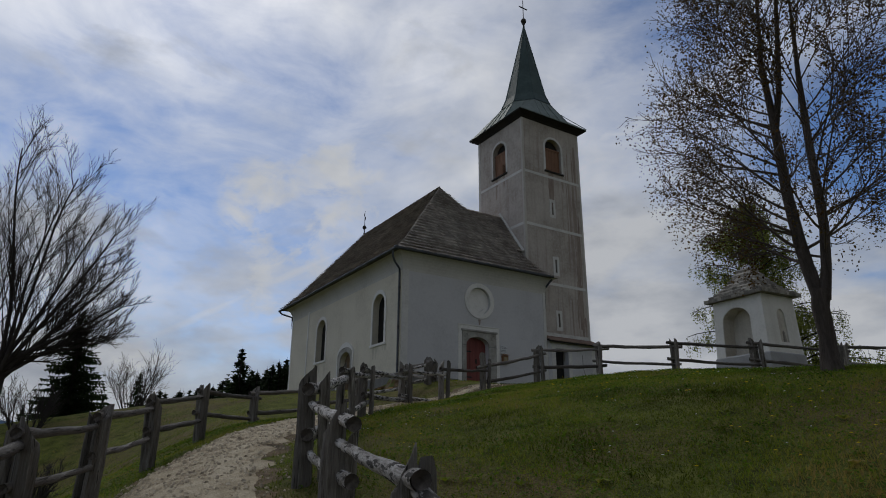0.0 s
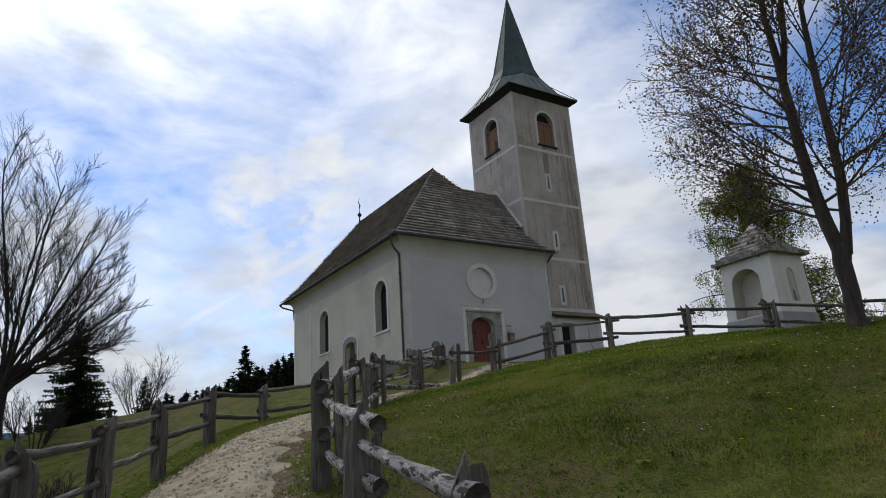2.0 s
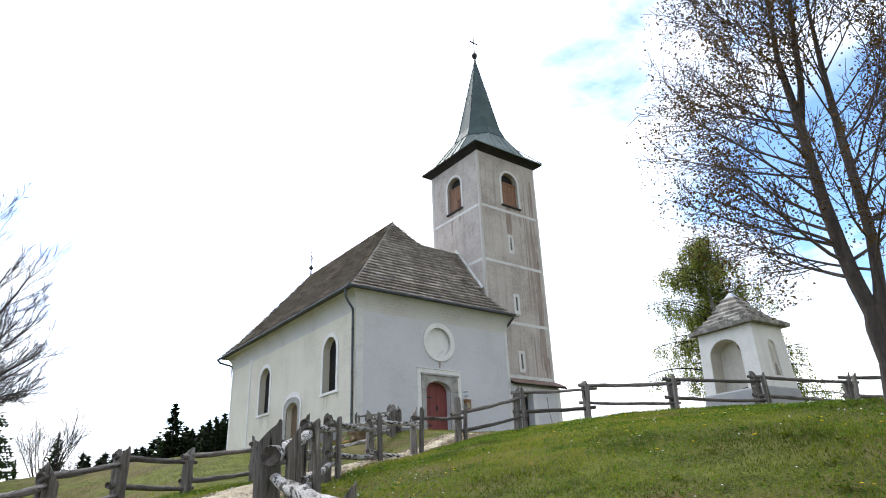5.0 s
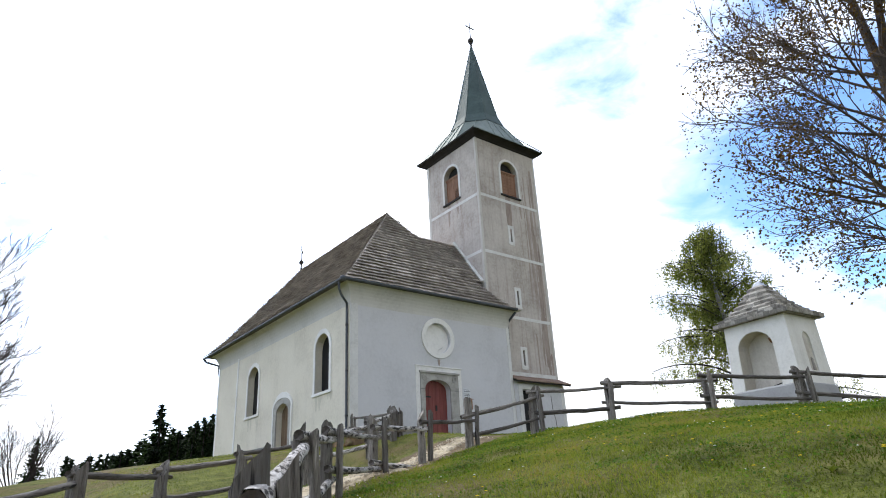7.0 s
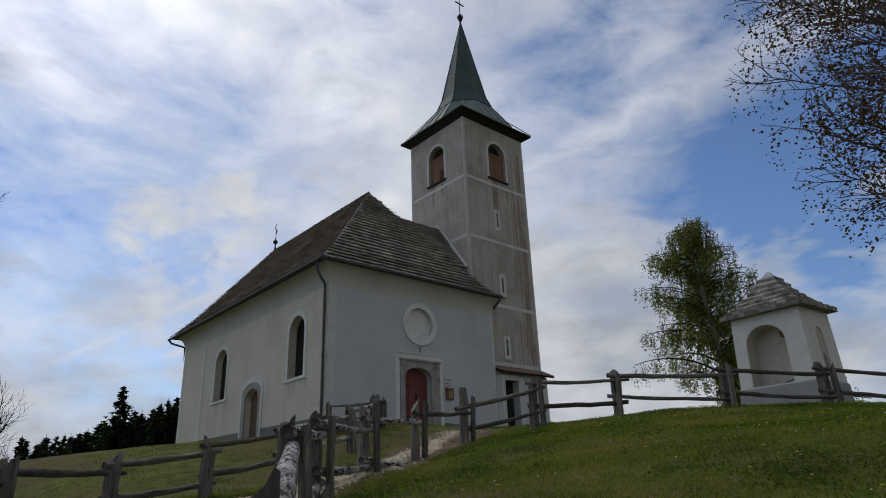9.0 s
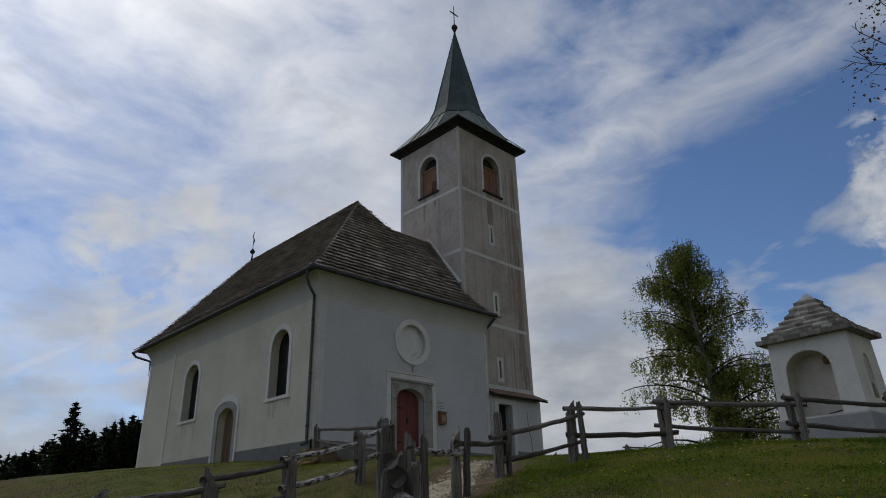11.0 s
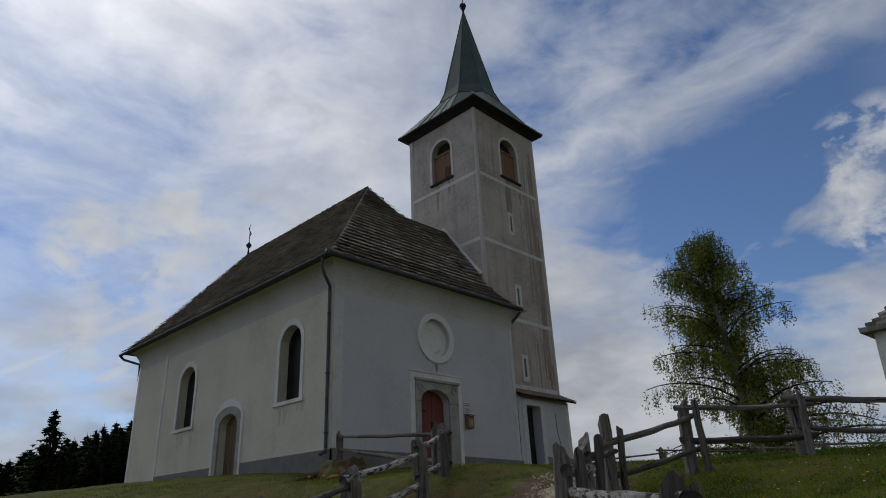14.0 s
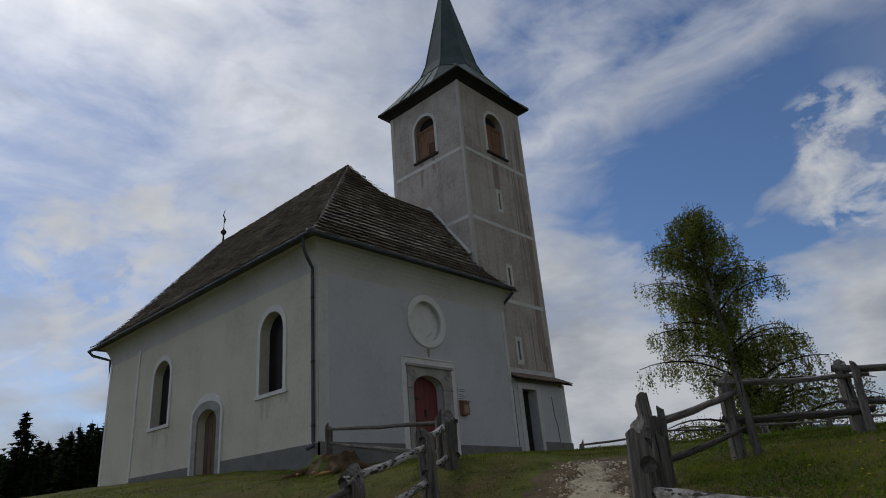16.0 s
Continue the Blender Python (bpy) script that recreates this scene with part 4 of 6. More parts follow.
def make_tower(church):
    south, west = plane_map("s", TY0), plane_map("w", TX0)
    bz = 6.2
    fc, wc = 19.27, 22.30
    f_op = arch(fc - 0.54, fc + 0.54, 15.0, 16.35, 16.88)
    w_op = arch(wc - 0.54, wc + 0.54, 15.0, 16.35, 16.88)
    slits = [(19.05, 12.95), (19.10, 9.92), (19.12, 7.22)]
    slit = lambda x, z: [(x - 0.055, z - 0.33), (x + 0.055, z - 0.33), (x + 0.055, z + 0.33), (x - 0.055, z + 0.33)]
    b = Buf()
    panel(b, south, [(TX0, 2.5), (TX1, 2.5), (TX1, TZ), (TX0, TZ)], [f_op, *[slit(*s) for s in slits]], 0.3)
    panel(b, west, [(TY0, 2.5), (TY1, 2.5), (TY1, TZ), (TY0, TZ)], [w_op], 0.3)
    b.add([(TX1, TY0, 2.5), (TX1, TY1, 2.5), (TX1, TY1, TZ), (TX1, TY0, TZ), (TX0, TY1, 2.5), (TX0, TY1, TZ)], [(0, 1, 2, 3), (1, 4, 5, 2)])
    tower = part("tower_wall", b, TOWER, church, "grey-beige weathered tower render with rusty streaks")
    for z in (14.66, 11.86, 8.98, 6.42):
        h = 0.07 if z > 7 else 0.16
        part("string_band", Buf().ring(TX0, TX1, TY0, TY1, [(-0.01, z - h), (0.008, z - h), (0.008, z + h), (-0.01, z + h)]), LIME, tower, "faded white painted band")
    for (x0, x1), (y0, y1) in (((TX0 - 0.016, TX0 + 0.11), (TY0 - 0.016, TY0 + 0.10)), ((TX1 - 0.10, TX1 + 0.016), (TY0 - 0.016, TY0 + 0.10)), ((TX0 - 0.016, TX0 + 0.15), (TY1 - 0.16, TY1 + 0.016))):
        part("corner_band", Buf().box(x0, x1, y0, y1, 2.6, TZ - 0.01), LIME_OLD, tower, "faded white painted corner band")
    # belfry windows
    for to, c, closed in ((south, fc, True), (west, wc, False)):
        loop = arch(c - 0.54, c + 0.54, 15.0, 16.35, 16.88)
        b = Buf()
        slab(b, to, loop, -0.31, -0.27)
        w = part("belfry_window", b, BLACK, church, "arched belfry opening with brown wooden shutters")
        b = Buf()
        inner, outer = arch_pair(c - 0.54, c + 0.54, 15.0, 16.35, 16.88, 0.12, 0.0)
        band(b, to, inner, outer, -0.01, 0.02)
        part("surround", b, LIME, w, "faded white painted surround")
        b = Buf()
        slab(b, to, [(c - 0.64, 14.92), (c + 0.64, 14.92), (c + 0.64, 15.0), (c - 0.64, 15.0)], -0.25, 0.07)
        part("sill", b, DARK_WOOD, w, "dark projecting sill")
        b = Buf()
        slab(b, to, [(c - 0.54, 16.28), (c + 0.54, 16.28), (c + 0.54, 16.36), (c - 0.54, 16.36)], -0.2, -0.10)
        part("transom", b, SHUTTER, w)
        for k, a0 in enumerate((c - 0.525, c + 0.01)):
            b = Buf()
            a1 = a0 + 0.515
            for q in ([(a0, 15.07), (a0 + 0.05, 15.07), (a0 + 0.05, 16.28), (a0, 16.28)], [(a1 - 0.05, 15.07), (a1, 15.07), (a1, 16.28), (a1 - 0.05, 16.28)],
                      [(a0 + 0.05, 15.07), (a1 - 0.05, 15.07), (a1 - 0.05, 15.13), (a0 + 0.05, 15.13)], [(a0 + 0.05, 16.22), (a1 - 0.05, 16.22), (a1 - 0.05, 16.28), (a0 + 0.05, 16.28)]):
                slab(b, to, q, -0.18, -0.13)
            sh = part("shutter", b, SHUTTER, w, "brown louvred wooden shutter")
            for i in range(13):
                z = 15.14 + 0.083 * i
                gap = (not closed) and k == (0 if to is west else 1) and i < 6
                b = Buf()
                slab(b, to, [(a0 + 0.05, z), (a1 - 0.05, z), (a1 - 0.05, z + (0.035 if gap else 0.078)), (a0 + 0.05, z + (0.035 if gap else 0.078))], -0.175, -0.145 + 0.006 * (i % 2))
                part("slat", b, SHUTTER, sh)
    for x, z in slits:
        b = Buf()
        slab(b, south, slit(x, z), -0.31, -0.29)
        s = part("slit_window", b, BLACK, church, "narrow dark slit window")
        b = Buf()
        band(b, south, slit(x, z), [(x - 0.19, z - 0.5), (x + 0.19, z - 0.5), (x + 0.19, z + 0.48), (x - 0.19, z + 0.48)], -0.01, 0.014)
        part("surround", b, LIME, s, "faded white painted surround")
    # rusty run-off down the sunless face and below the sills
    rnd = random.Random(41)
    runs = [(south, rnd.triangular(19.9, TX1 - 0.15, TX1 - 0.4), rnd.uniform(7.0, 17.2), rnd.uniform(1.2, 5.0)) for _ in range(26)]
    runs += [(south, fc + rnd.uniform(-0.6, 0.6), 14.92, rnd.uniform(0.5, 2.2)) for _ in range(6)] + [(west, wc + rnd.uniform(-0.6, 0.6), 14.92, rnd.uniform(0.4, 1.4)) for _ in range(6)]
    for to, a, z1, ln in runs:
        w, z0 = rnd.uniform(0.02, 0.085), max(6.6, z1 - ln)
        n = 7
        left = [(a - w * (0.35 + 0.65 * math.sin(math.pi * (i + 0.3) / n)) + rnd.uniform(-0.012, 0.012), z0 + (z1 - z0) * i / (n - 1)) for i in range(n)]
        right = [(a + w * (0.35 + 0.65 * math.sin(math.pi * (i + 0.3) / n)) + rnd.uniform(-0.012, 0.012), z0 + (z1 - z0) * i / (n - 1)) for i in range(n)]
        b = Buf()
        slab(b, to, right + left[::-1], 0.0, rnd.uniform(0.002, 0.005))
        part("run_off_stain", b, TOWER_STAIN, tower, "reddish-brown run-off stain")
    # dark coved eave, skirt roof, spire
    part("tower_eave", Buf().ring(TX0, TX1, TY0, TY1, [(-0.05, TZ - 0.08), (0.03, TZ - 0.08), (0.10, TZ + 0.0), (0.26, TZ + 0.1), (0.36, TZ + 0.13), (0.37, TZ + 0.2), (-0.2, TZ + 0.3)]),
         DARK_WOOD, church, "dark wooden tower eave")
    cx, cy = (TX0 + TX1) / 2 + 0.06, (TY0 + TY1) / 2
    eh, ez, oz, orad = 2.28, TZ + 0.2, 19.44, 1.40
    sq = []
    for k in range(8):
        t = math.pi / 8 + k * math.pi / 4
        x, y = math.cos(t), math.sin(t)
        sq.append((cx, cy, x, y, t))
    oct_pts = [(cx + orad * x, cy + orad * y, oz) for cx, cy, x, y, t in sq]
    rim = []
    for cx_, cy_, x, y, t in sq:
        k = eh / max(abs(x), abs(y))
        rim.append(((TX0 + TX1) / 2 + (k * x), cy + (k * y), ez))
    corners = [((TX0 + TX1) / 2 + sx * eh, cy + sy * eh, ez) for sx, sy in ((1, 1), (-1, 1), (-1, -1), (1, -1))]
    b = Buf()
    verts = oct_pts + rim + corners
    faces = []
    for k in range(8):
        j = (k + 1) % 8
        if k % 2 == 0:      # the octagon's side over a corner of the square
            faces += [(k, j, 8 + j, 16 + k // 2, 8 + k)]
        else:
            faces += [(k, j, 8 + j, 8 + k)]
    b.add(verts, faces)
    b.add([(p[0], p[1], p[2] - 0.05) for p in corners] + corners, [(i, (i + 1) % 4, 4 + (i + 1) % 4, 4 + i) for i in range(4)])
    skirt = part("skirt_roof", b, COPPER_L, church, "grey-green sheet metal skirt roof")
    for k in range(8):
        j = (k + 1) % 8
        for f in ((0.0, 0.33, 0.67) if k % 2 else (0.0, 0.5)):
            top = Vector(oct_pts[k]).lerp(Vector(oct_pts[j]), f)
            if k % 2:
                bot = Vector(rim[k]).lerp(Vector(rim[j]), f)
            else:
                bot = Vector(rim[k]) if f == 0 else Vector(corners[k // 2])
            part("seam", Buf().tube([bot + Vector((0, 0, 0.02)), top + Vector((0, 0, 0.02))], [0.022, 0.018], 4, smooth=False), COPPER_L, skirt)
    tipx, tipy, tipz = cx + 0.04, cy, 25.12
    b = Buf()
    low = [(cx + (orad + 0.05) * x, cy + (orad + 0.05) * y, oz - 0.02) for _, _, x, y, t in sq]
    mid = [(cx + (orad * 0.86) * x, cy + (orad * 0.86) * y, oz + 0.55) for _, _, x, y, t in sq]
    top = [(tipx + 0.035 * x, tipy + 0.035 * y, tipz) for _, _, x, y, t in sq]
    b.add(low + mid + top, [(i, (i + 1) % 8, 8 + (i + 1) % 8, 8 + i) for i in range(8)] + [(8 + i, 8 + (i + 1) % 8, 16 + (i + 1) % 8, 16 + i) for i in range(8)])
    spire = part("spire", b, COPPER, church, "slender dark green octagonal metal spire")
    for i in range(8):
        part("spire_ridge", Buf().tube([low[i], mid[i], top[i]], [0.026, 0.024, 0.012], 4, smooth=False), COPPER, spire)
    orb = part("orb", Buf().lathe((tipx, tipy, tipz - 0.05), [(0.06, 0), (0.045, 0.2), (0.10, 0.24), (0.05, 0.29), (0.13, 0.34), (0.17, 0.44), (0.13, 0.54), (0.05, 0.60), (0.03, 0.68), (0.0, 0.7)], 14), IRON, church, "dark metal orb on the spire")
    b = Buf().tube([(tipx, tipy, tipz + 0.5), (tipx, tipy, tipz + 1.85)], [0.028, 0.02], 6)
    b.box(tipx - 0.3, tipx + 0.3, tipy - 0.02, tipy + 0.02, tipz + 1.28, tipz + 1.34)
    part("cross", b, IRON, orb, "thin iron cross")


def make_annex(church):
    y0 = 19.98
    south = plane_map("s", y0)
    x0, x1 = 17.94, 20.90
    door = [(18.38, 2.4), (19.16, 2.4), (19.16, 5.80), (18.38, 5.80)]
    b = Buf()
    panel(b, south, [(x0, 2.4), (x1, 2.4), (x1 - 0.03, 6.1), (x0, 6.1)], [door], 0.35)
    b.add([(x1, y0, 2.4), (x1, 22.5, 2.4), (x1 - 0.03, 22.5, 6.1), (x1 - 0.03, y0, 6.1)], [(0, 1, 2, 3)])
    ann = part("porch_wall", b, PLASTER_SHADE, church, "white plastered porch wall at the tower foot")
    b = Buf()
    slab(b, south, door, -0.36, -0.33)
    d = part("tower_door", b, BLACK, church, "open doorway at the tower foot, its shade a black sheet")
    b = Buf()
    w = 0.22
    for q in ([(18.38 - w, 3.5), (18.38, 3.5), (18.38, 5.78), (18.38 - w, 5.78)], [(19.16, 3.5), (19.16 + w, 3.5), (19.16 + w, 5.78), (19.16, 5.78)], [(18.38 - w, 5.78), (19.16 + w, 5.78), (19.16 + w, 6.0), (18.38 - w, 6.0)]):
        slab(b, south, q, -0.01, 0.03)
    part("surround", b, LIME, d, "white door surround")
    part("door_leaf", Buf().box(18.37, 18.42, y0 + 0.06, y0 + 0.34, 3.6, 5.76), BROWN_DOOR, d, "brown door leaf standing open")
    b = Buf()
    slab(b, south, [(19.34, 2.4), (x1 + 0.06, 2.4), (x1 + 0.04, 4.08), (19.34, 4.12)], -0.01, 0.05)
    part("plinth", b, PLINTH, ann, "grey rendered plinth")
    part("cable", Buf().tube([(20.05, y0 - 0.012, 5.6), (20.08, y0 - 0.012, 5.0), (20.2, y0 - 0.012, 4.6), (20.22, y0 - 0.012, 4.1)], [0.012] * 4, 5), PLINTH, ann, "thin grey cable")
    part("corner_quoin", Buf().box(x1 - 0.2, x1 + 0.012, y0 - 0.012, y0 + 0.1, 4.1, 6.05), LIME, ann)
    rnd = random.Random(5)
    pent = part("porch_roof", Buf().add([(x0, y0 - 0.22, 6.02), (x1 + 0.28, y0 - 0.22, 6.02), (x1 + 0.28, 20.6, 6.36), (x0, 20.6, 6.36),
                                         (x0, y0 - 0.22, 6.08), (x1 + 0.28, y0 - 0.22, 6.08), (x1 + 0.28, 20.6, 6.42), (x0, 20.6, 6.42)],
                                        [(0, 1, 5, 4), (1, 2, 6, 5), (3, 0, 4, 7), (4, 5, 6, 7), (3, 2, 1, 0)]), DARK_WOOD, church, "narrow brown board lean-to roof")
    x = x0
    while x < x1 + 0.26:
        w = 0.10 + 0.06 * rnd.random()
        d0 = 0.02 * rnd.random()
        part("board", Buf().add([(x, y0 - 0.24 - d0, 6.085), (x + w - 0.01, y0 - 0.24 - d0, 6.085), (x + w - 0.01, 20.45, 6.42), (x, 20.45, 6.42),
                                 (x, y0 - 0.24 - d0, 6.115), (x + w - 0.01, y0 - 0.24 - d0, 6.115), (x + w - 0.01, 20.45, 6.45), (x, 20.45, 6.45)],
                                [(0, 1, 5, 4), (1, 2, 6, 5), (3, 0, 4, 7), (4, 5, 6, 7)]), OLD_ROOF, pent)
        x += w


LIME_OLD = surface("faded_limewash", [(0.42, 0.40, 0.37), (0.53, 0.51, 0.47), (0.60, 0.58, 0.54)], 0.9, 0.93, 0.3, 16,
                   streak=((0.30, 0.25, 0.22), 0.6))
make_church()

# ---- pole fences ----
def post_buf(x, y, height, r, lean=(0, 0), cut=0.10, face=0.0, seed=0, sunk=0.25):
    """A weathered post whose head is sawn or worn off at a slant."""
    rnd = random.Random(seed)
    b = Buf()
    z0 = gz(x, y)
    sides, levels = 14, 8
    verts, faces = [], []
    off = [1 + 0.34 * (rnd.random() - 0.5) for _ in range(sides)]
    for i in range(levels):
        f = i / (levels - 1)
        h = -sunk + (height + sunk) * f
        rr = r * (1.06 - 0.12 * f)
        cx = x + lean[0] * f + 0.012 * (rnd.random() - 0.5)
        cy = y + lean[1] * f + 0.012 * (rnd.random() - 0.5)
        for j in range(sides):
            w = 2 * math.pi * j / sides
            q = rr * off[j] * (1 + 0.05 * (rnd.random() - 0.5))
            zz = z0 + h
            if i == levels - 1:
                zz += cut * math.cos(w - face) - 0.4 * cut + 0.035 * (rnd.random() - 0.5)
            verts.append((cx + q * math.cos(w), cy + q * math.sin(w), zz))
    for i in range(levels - 1):
        for j in range(sides):
            k = (j + 1) % sides
            faces.append((i * sides + j, i * sides + k, (i + 1) * sides + k, (i + 1) * sides + j))
    b.add(verts, faces, False)
    top = verts[-sides:]
    c = tuple(sum(v[i] for v in top) / sides for i in range(3))
    b.add(top + [(c[0], c[1], c[2] - 0.02)], [(j, (j + 1) % sides, sides) for j in range(sides)])
    return b


def rail_ob(p, q, r0, r1, material, parent, seed, sag=0.02):
    """A pole between two points, built along its own length; the cut ends are pieces of their own."""
    rnd = random.Random(seed)
    p, q = Vector(p), Vector(q)
    length = (q - p).length
    n = 8
    pts = [(length * i / n, 0.02 * (rnd.random() - 0.5), -sag * 4 * (i / n) * (1 - i / n) + 0.016 * (rnd.random() - 0.5)) for i in range(n + 1)]
    radii = [r0 + (r1 - r0) * i / n + 0.006 * (rnd.random() - 0.5) for i in range(n + 1)]
    b = Buf().tube(pts, radii, 12, caps=False, bumps=0.2, seed=seed)
    ob = part("rail", b, material, parent)
    d = (q - p).normalized()
    m = Matrix.Translation(p) @ d.to_track_quat("X", "Z").to_matrix().to_4x4()
    ob.matrix_parent_inverse = place_of(parent).inverted()
    ob.matrix_basis = m
    for (x, y, z), r, s in ((pts[0], radii[0], -1), (pts[-1], radii[-1], 1)):
        ring = [(x + 0.012 * rnd.random() * s, y + r * 0.98 * math.cos(t), z + r * 0.98 * math.sin(t)) for t in np.linspace(0, 2 * math.pi, 10, endpoint=False)]
        e = Buf().add(ring + [(x - 0.015 * s, y, z)], [(i, (i + 1) % 10, 10) for i in range(10)])
        me = e.mesh("cut_end")
        me.materials.append(END_GRAIN)
        c = new("cut_end", me)
        c.parent = ob
        tagged(c, "dark cracked end grain")
    return ob


def make_fence(label, nodes, group, bark=(), long_ends={}, slant={}, stake_side=1):
    """nodes: x, y, height of the post head over the sea level of the plan, radii of post and stake, how far the stake stays below the post,
    then how far below the head the rails lie: upper and lower one that leave the node, upper and lower one that arrive.
    long_ends: rails that reach far past their first node, by that many metres; slant: posts whose head is cut steeply, and towards where;
    stake_side: on which side of the posts the stakes stand."""
    base = nodes[len(nodes) // 2]
    fence = thing("pole_fence", (base[0], base[1], gz(base[0], base[1])), label, "fence", group)
    rnd = random.Random(hash_of(label))
    pts = [Vector((n[0], n[1])) for n in nodes]
    drops = [n[6:] if len(n) > 6 else (0.12, 0.50, 0.21, 0.61) for n in nodes]
    for i, (x, y, head, ra, rb, below) in enumerate(n[:6] for n in nodes):
        d = (pts[min(i + 1, len(pts) - 1)] - pts[max(i - 1, 0)]).normalized()
        side = Vector((d.y, -d.x)) * stake_side
        gap = 0.04 + 0.5 * (ra + max(rb, 0.04))
        for k, (r, top, s, l) in enumerate(((ra, head, -1, 0.03), (rb, head - below, 1, 0.07))):
            if r <= 0:
                continue
            q = Vector((x, y)) + side * (s * gap + (gap if k == 0 else 0.35 * gap)) + d * (0.05 * s)
            cut, face = (r * rnd.uniform(0.7, 1.9), rnd.random() * 6.28) if (i, k) not in slant else slant[i, k]
            lean = (rnd.uniform(-l, l), rnd.uniform(-l, l))
            q = q - Vector(lean)
            part("post" if k == 0 else "stake", post_buf(q.x, q.y, top - 0.6 * cut - gz(q.x, q.y), r, lean, cut, face, rnd.randrange(9999)), POST, fence)
    for i in range(len(nodes) - 1):
        d = (pts[i + 1] - pts[i]).normalized()
        side = Vector((d.y, -d.x)) * (stake_side * 0.6 * nodes[i][3])
        for lvl in (0, 1):
            pa, pb = Vector((*(pts[i] + side), nodes[i][2] - drops[i][lvl])), Vector((*(pts[i + 1] + side), nodes[i + 1][2] - drops[i + 1][2 + lvl]))
            along = (pb - pa).normalized()
            r = rnd.uniform(0.034, 0.045) if i not in bark else bark[i] * rnd.uniform(0.94, 1.04)
            rail_ob(pa - along * long_ends.get((i, lvl), rnd.uniform(0.12, 0.22)), pb + along * rnd.uniform(0.12, 0.22), r, r * rnd.uniform(0.74, 0.92),
                    BARK if i in bark else RAIL, fence, rnd.randrange(9999))
    return fence


def hash_of(text):
    return sum((i + 1) * ord(c) for i, c in enumerate(text)) % 9973


make_fence("weathered grey pole fence with birch rails along the path", [
    (-1.35, -2.4, 0.62, 0.07, 0.05, 0.1), (-0.5, 0.12, 1.02, 0.046, 0.038, 0.05, 0.11, 0.55, 0.14, 0.6), (0.05, 2.05, 1.33, 0.074, 0.045, 0.12, 0.11, 0.46, 0.26, 0.72),
    (0.53, 3.85, 1.78, 0.08, 0.055, 0.03, 0.19, 0.60, 0.33, 0.78), (2.15, 6.75, 2.3, 0.055, 0.05, 0.06, 0.13, 0.72, 0.23, 0.8),
    (3.0, 7.8, 2.47, 0.068, 0.042, 0.02, 0.11, 0.52, 0.20, 0.65), (4.6, 9.35, 2.81, 0.068, 0.042, 0.04, 0.18, 0.69, 0.32, 0.76), (5.95, 10.0, 3.04, 0.066, 0.045, 0.03, 0.22, 0.90, 0.32, 0.95),
    (7.58, 10.69, 3.42, 0.075, 0.042, 0.14, 0.33, 0.70, 0.43, 0.93), (8.98, 10.3, 3.71, 0.085, 0.045, 0.06, 0.16, 0.57, 0.28, 0.69),
    (10.09, 9.26, 3.75, 0.075, 0.045, 0.05), (10.62, 7.47, 3.62, 0.06, 0.045, 0.02), (12.18, 6.47, 3.62, 0.085, 0.05, 0.05),
    (13.4, 5.2, 3.48, 0.085, 0.05, 0.05), (14.4, 3.5, 3.4, 0.085, 0.05, 0.05), (15.0, 1.6, 3.3, 0.085, 0.05, 0.05)],
    "fences of the churchyard", bark={0: 0.036, 1: 0.037, 2: 0.045, 3: 0.062, 4: 0.05, 5: 0.047, 6: 0.045},
    long_ends={(1, 0): 0.22, (2, 0): 0.48, (2, 1): 0.5, (3, 0): 0.28, (3, 1): 0.22}, slant={(1, 0): (0.10, -0.6), (2, 0): (0.12, -0.6), (3, 0): (0.09, -0.7), (4, 0): (0.06, -0.4)})
make_fence("weathered grey pole fence on the downhill side of the path", [
    (-2.6, -1.6, 0.65, 0.08, 0.05, 0.05), (-2.15, 0.8, 0.95, 0.08, 0.05, 0.05), (-1.62, 3.9, 1.25, 0.08, 0.05, 0.04), (-0.97, 5.6, 1.48, 0.08, 0.05, 0.06), (-0.16, 7.7, 1.81, 0.075, 0.05, 0.0),
    (0.92, 9.75, 2.175, 0.08, 0.05, 0.0), (2.1, 10.75, 2.285, 0.075, 0.05, 0.0), (3.39, 11.23, 2.55, 0.085, 0.06, 0.05), (5.02, 12.28, 2.91, 0.08, 0.05, 0.06),
    (6.89, 13.18, 3.38, 0.08, 0.05, 0.02), (7.86, 13.72, 3.73, 0.085, 0.055, 0.0)],
    "fences of the churchyard", bark={8: 0.047, 9: 0.045}, stake_side=-1)
make_fence("short grey pole fence running back to the church corner", [
    (8.08, 13.95, 3.74, 0.065, 0.05, 0.02, 0.15, 0.6, 0.15, 0.6), (9.85, 19.1, 4.32, 0.05, 0.04, 0.05, 0.1, 0.45, 0.12, 0.4)], "fences of the churchyard")
make_fence("far grey pole fence on the brow behind the church", [
    (22.0, 20.2, 4.26, 0.09, 0.0, 0.0, 0.2, 0.5, 0.2, 0.5), (24.2, 18.2, 4.46, 0.09, 0.06, 0.08), (25.25, 14.95, 4.27, 0.09, 0.05, 0.08), (25.4, 13.0, 4.22, 0.09, 0.05, 0.08), (25.0, 10.4, 4.1, 0.09, 0.05, 0.05),
    (24.4, 7.6, 4.0, 0.09, 0.05, 0.05)], "fences of the churchyard")

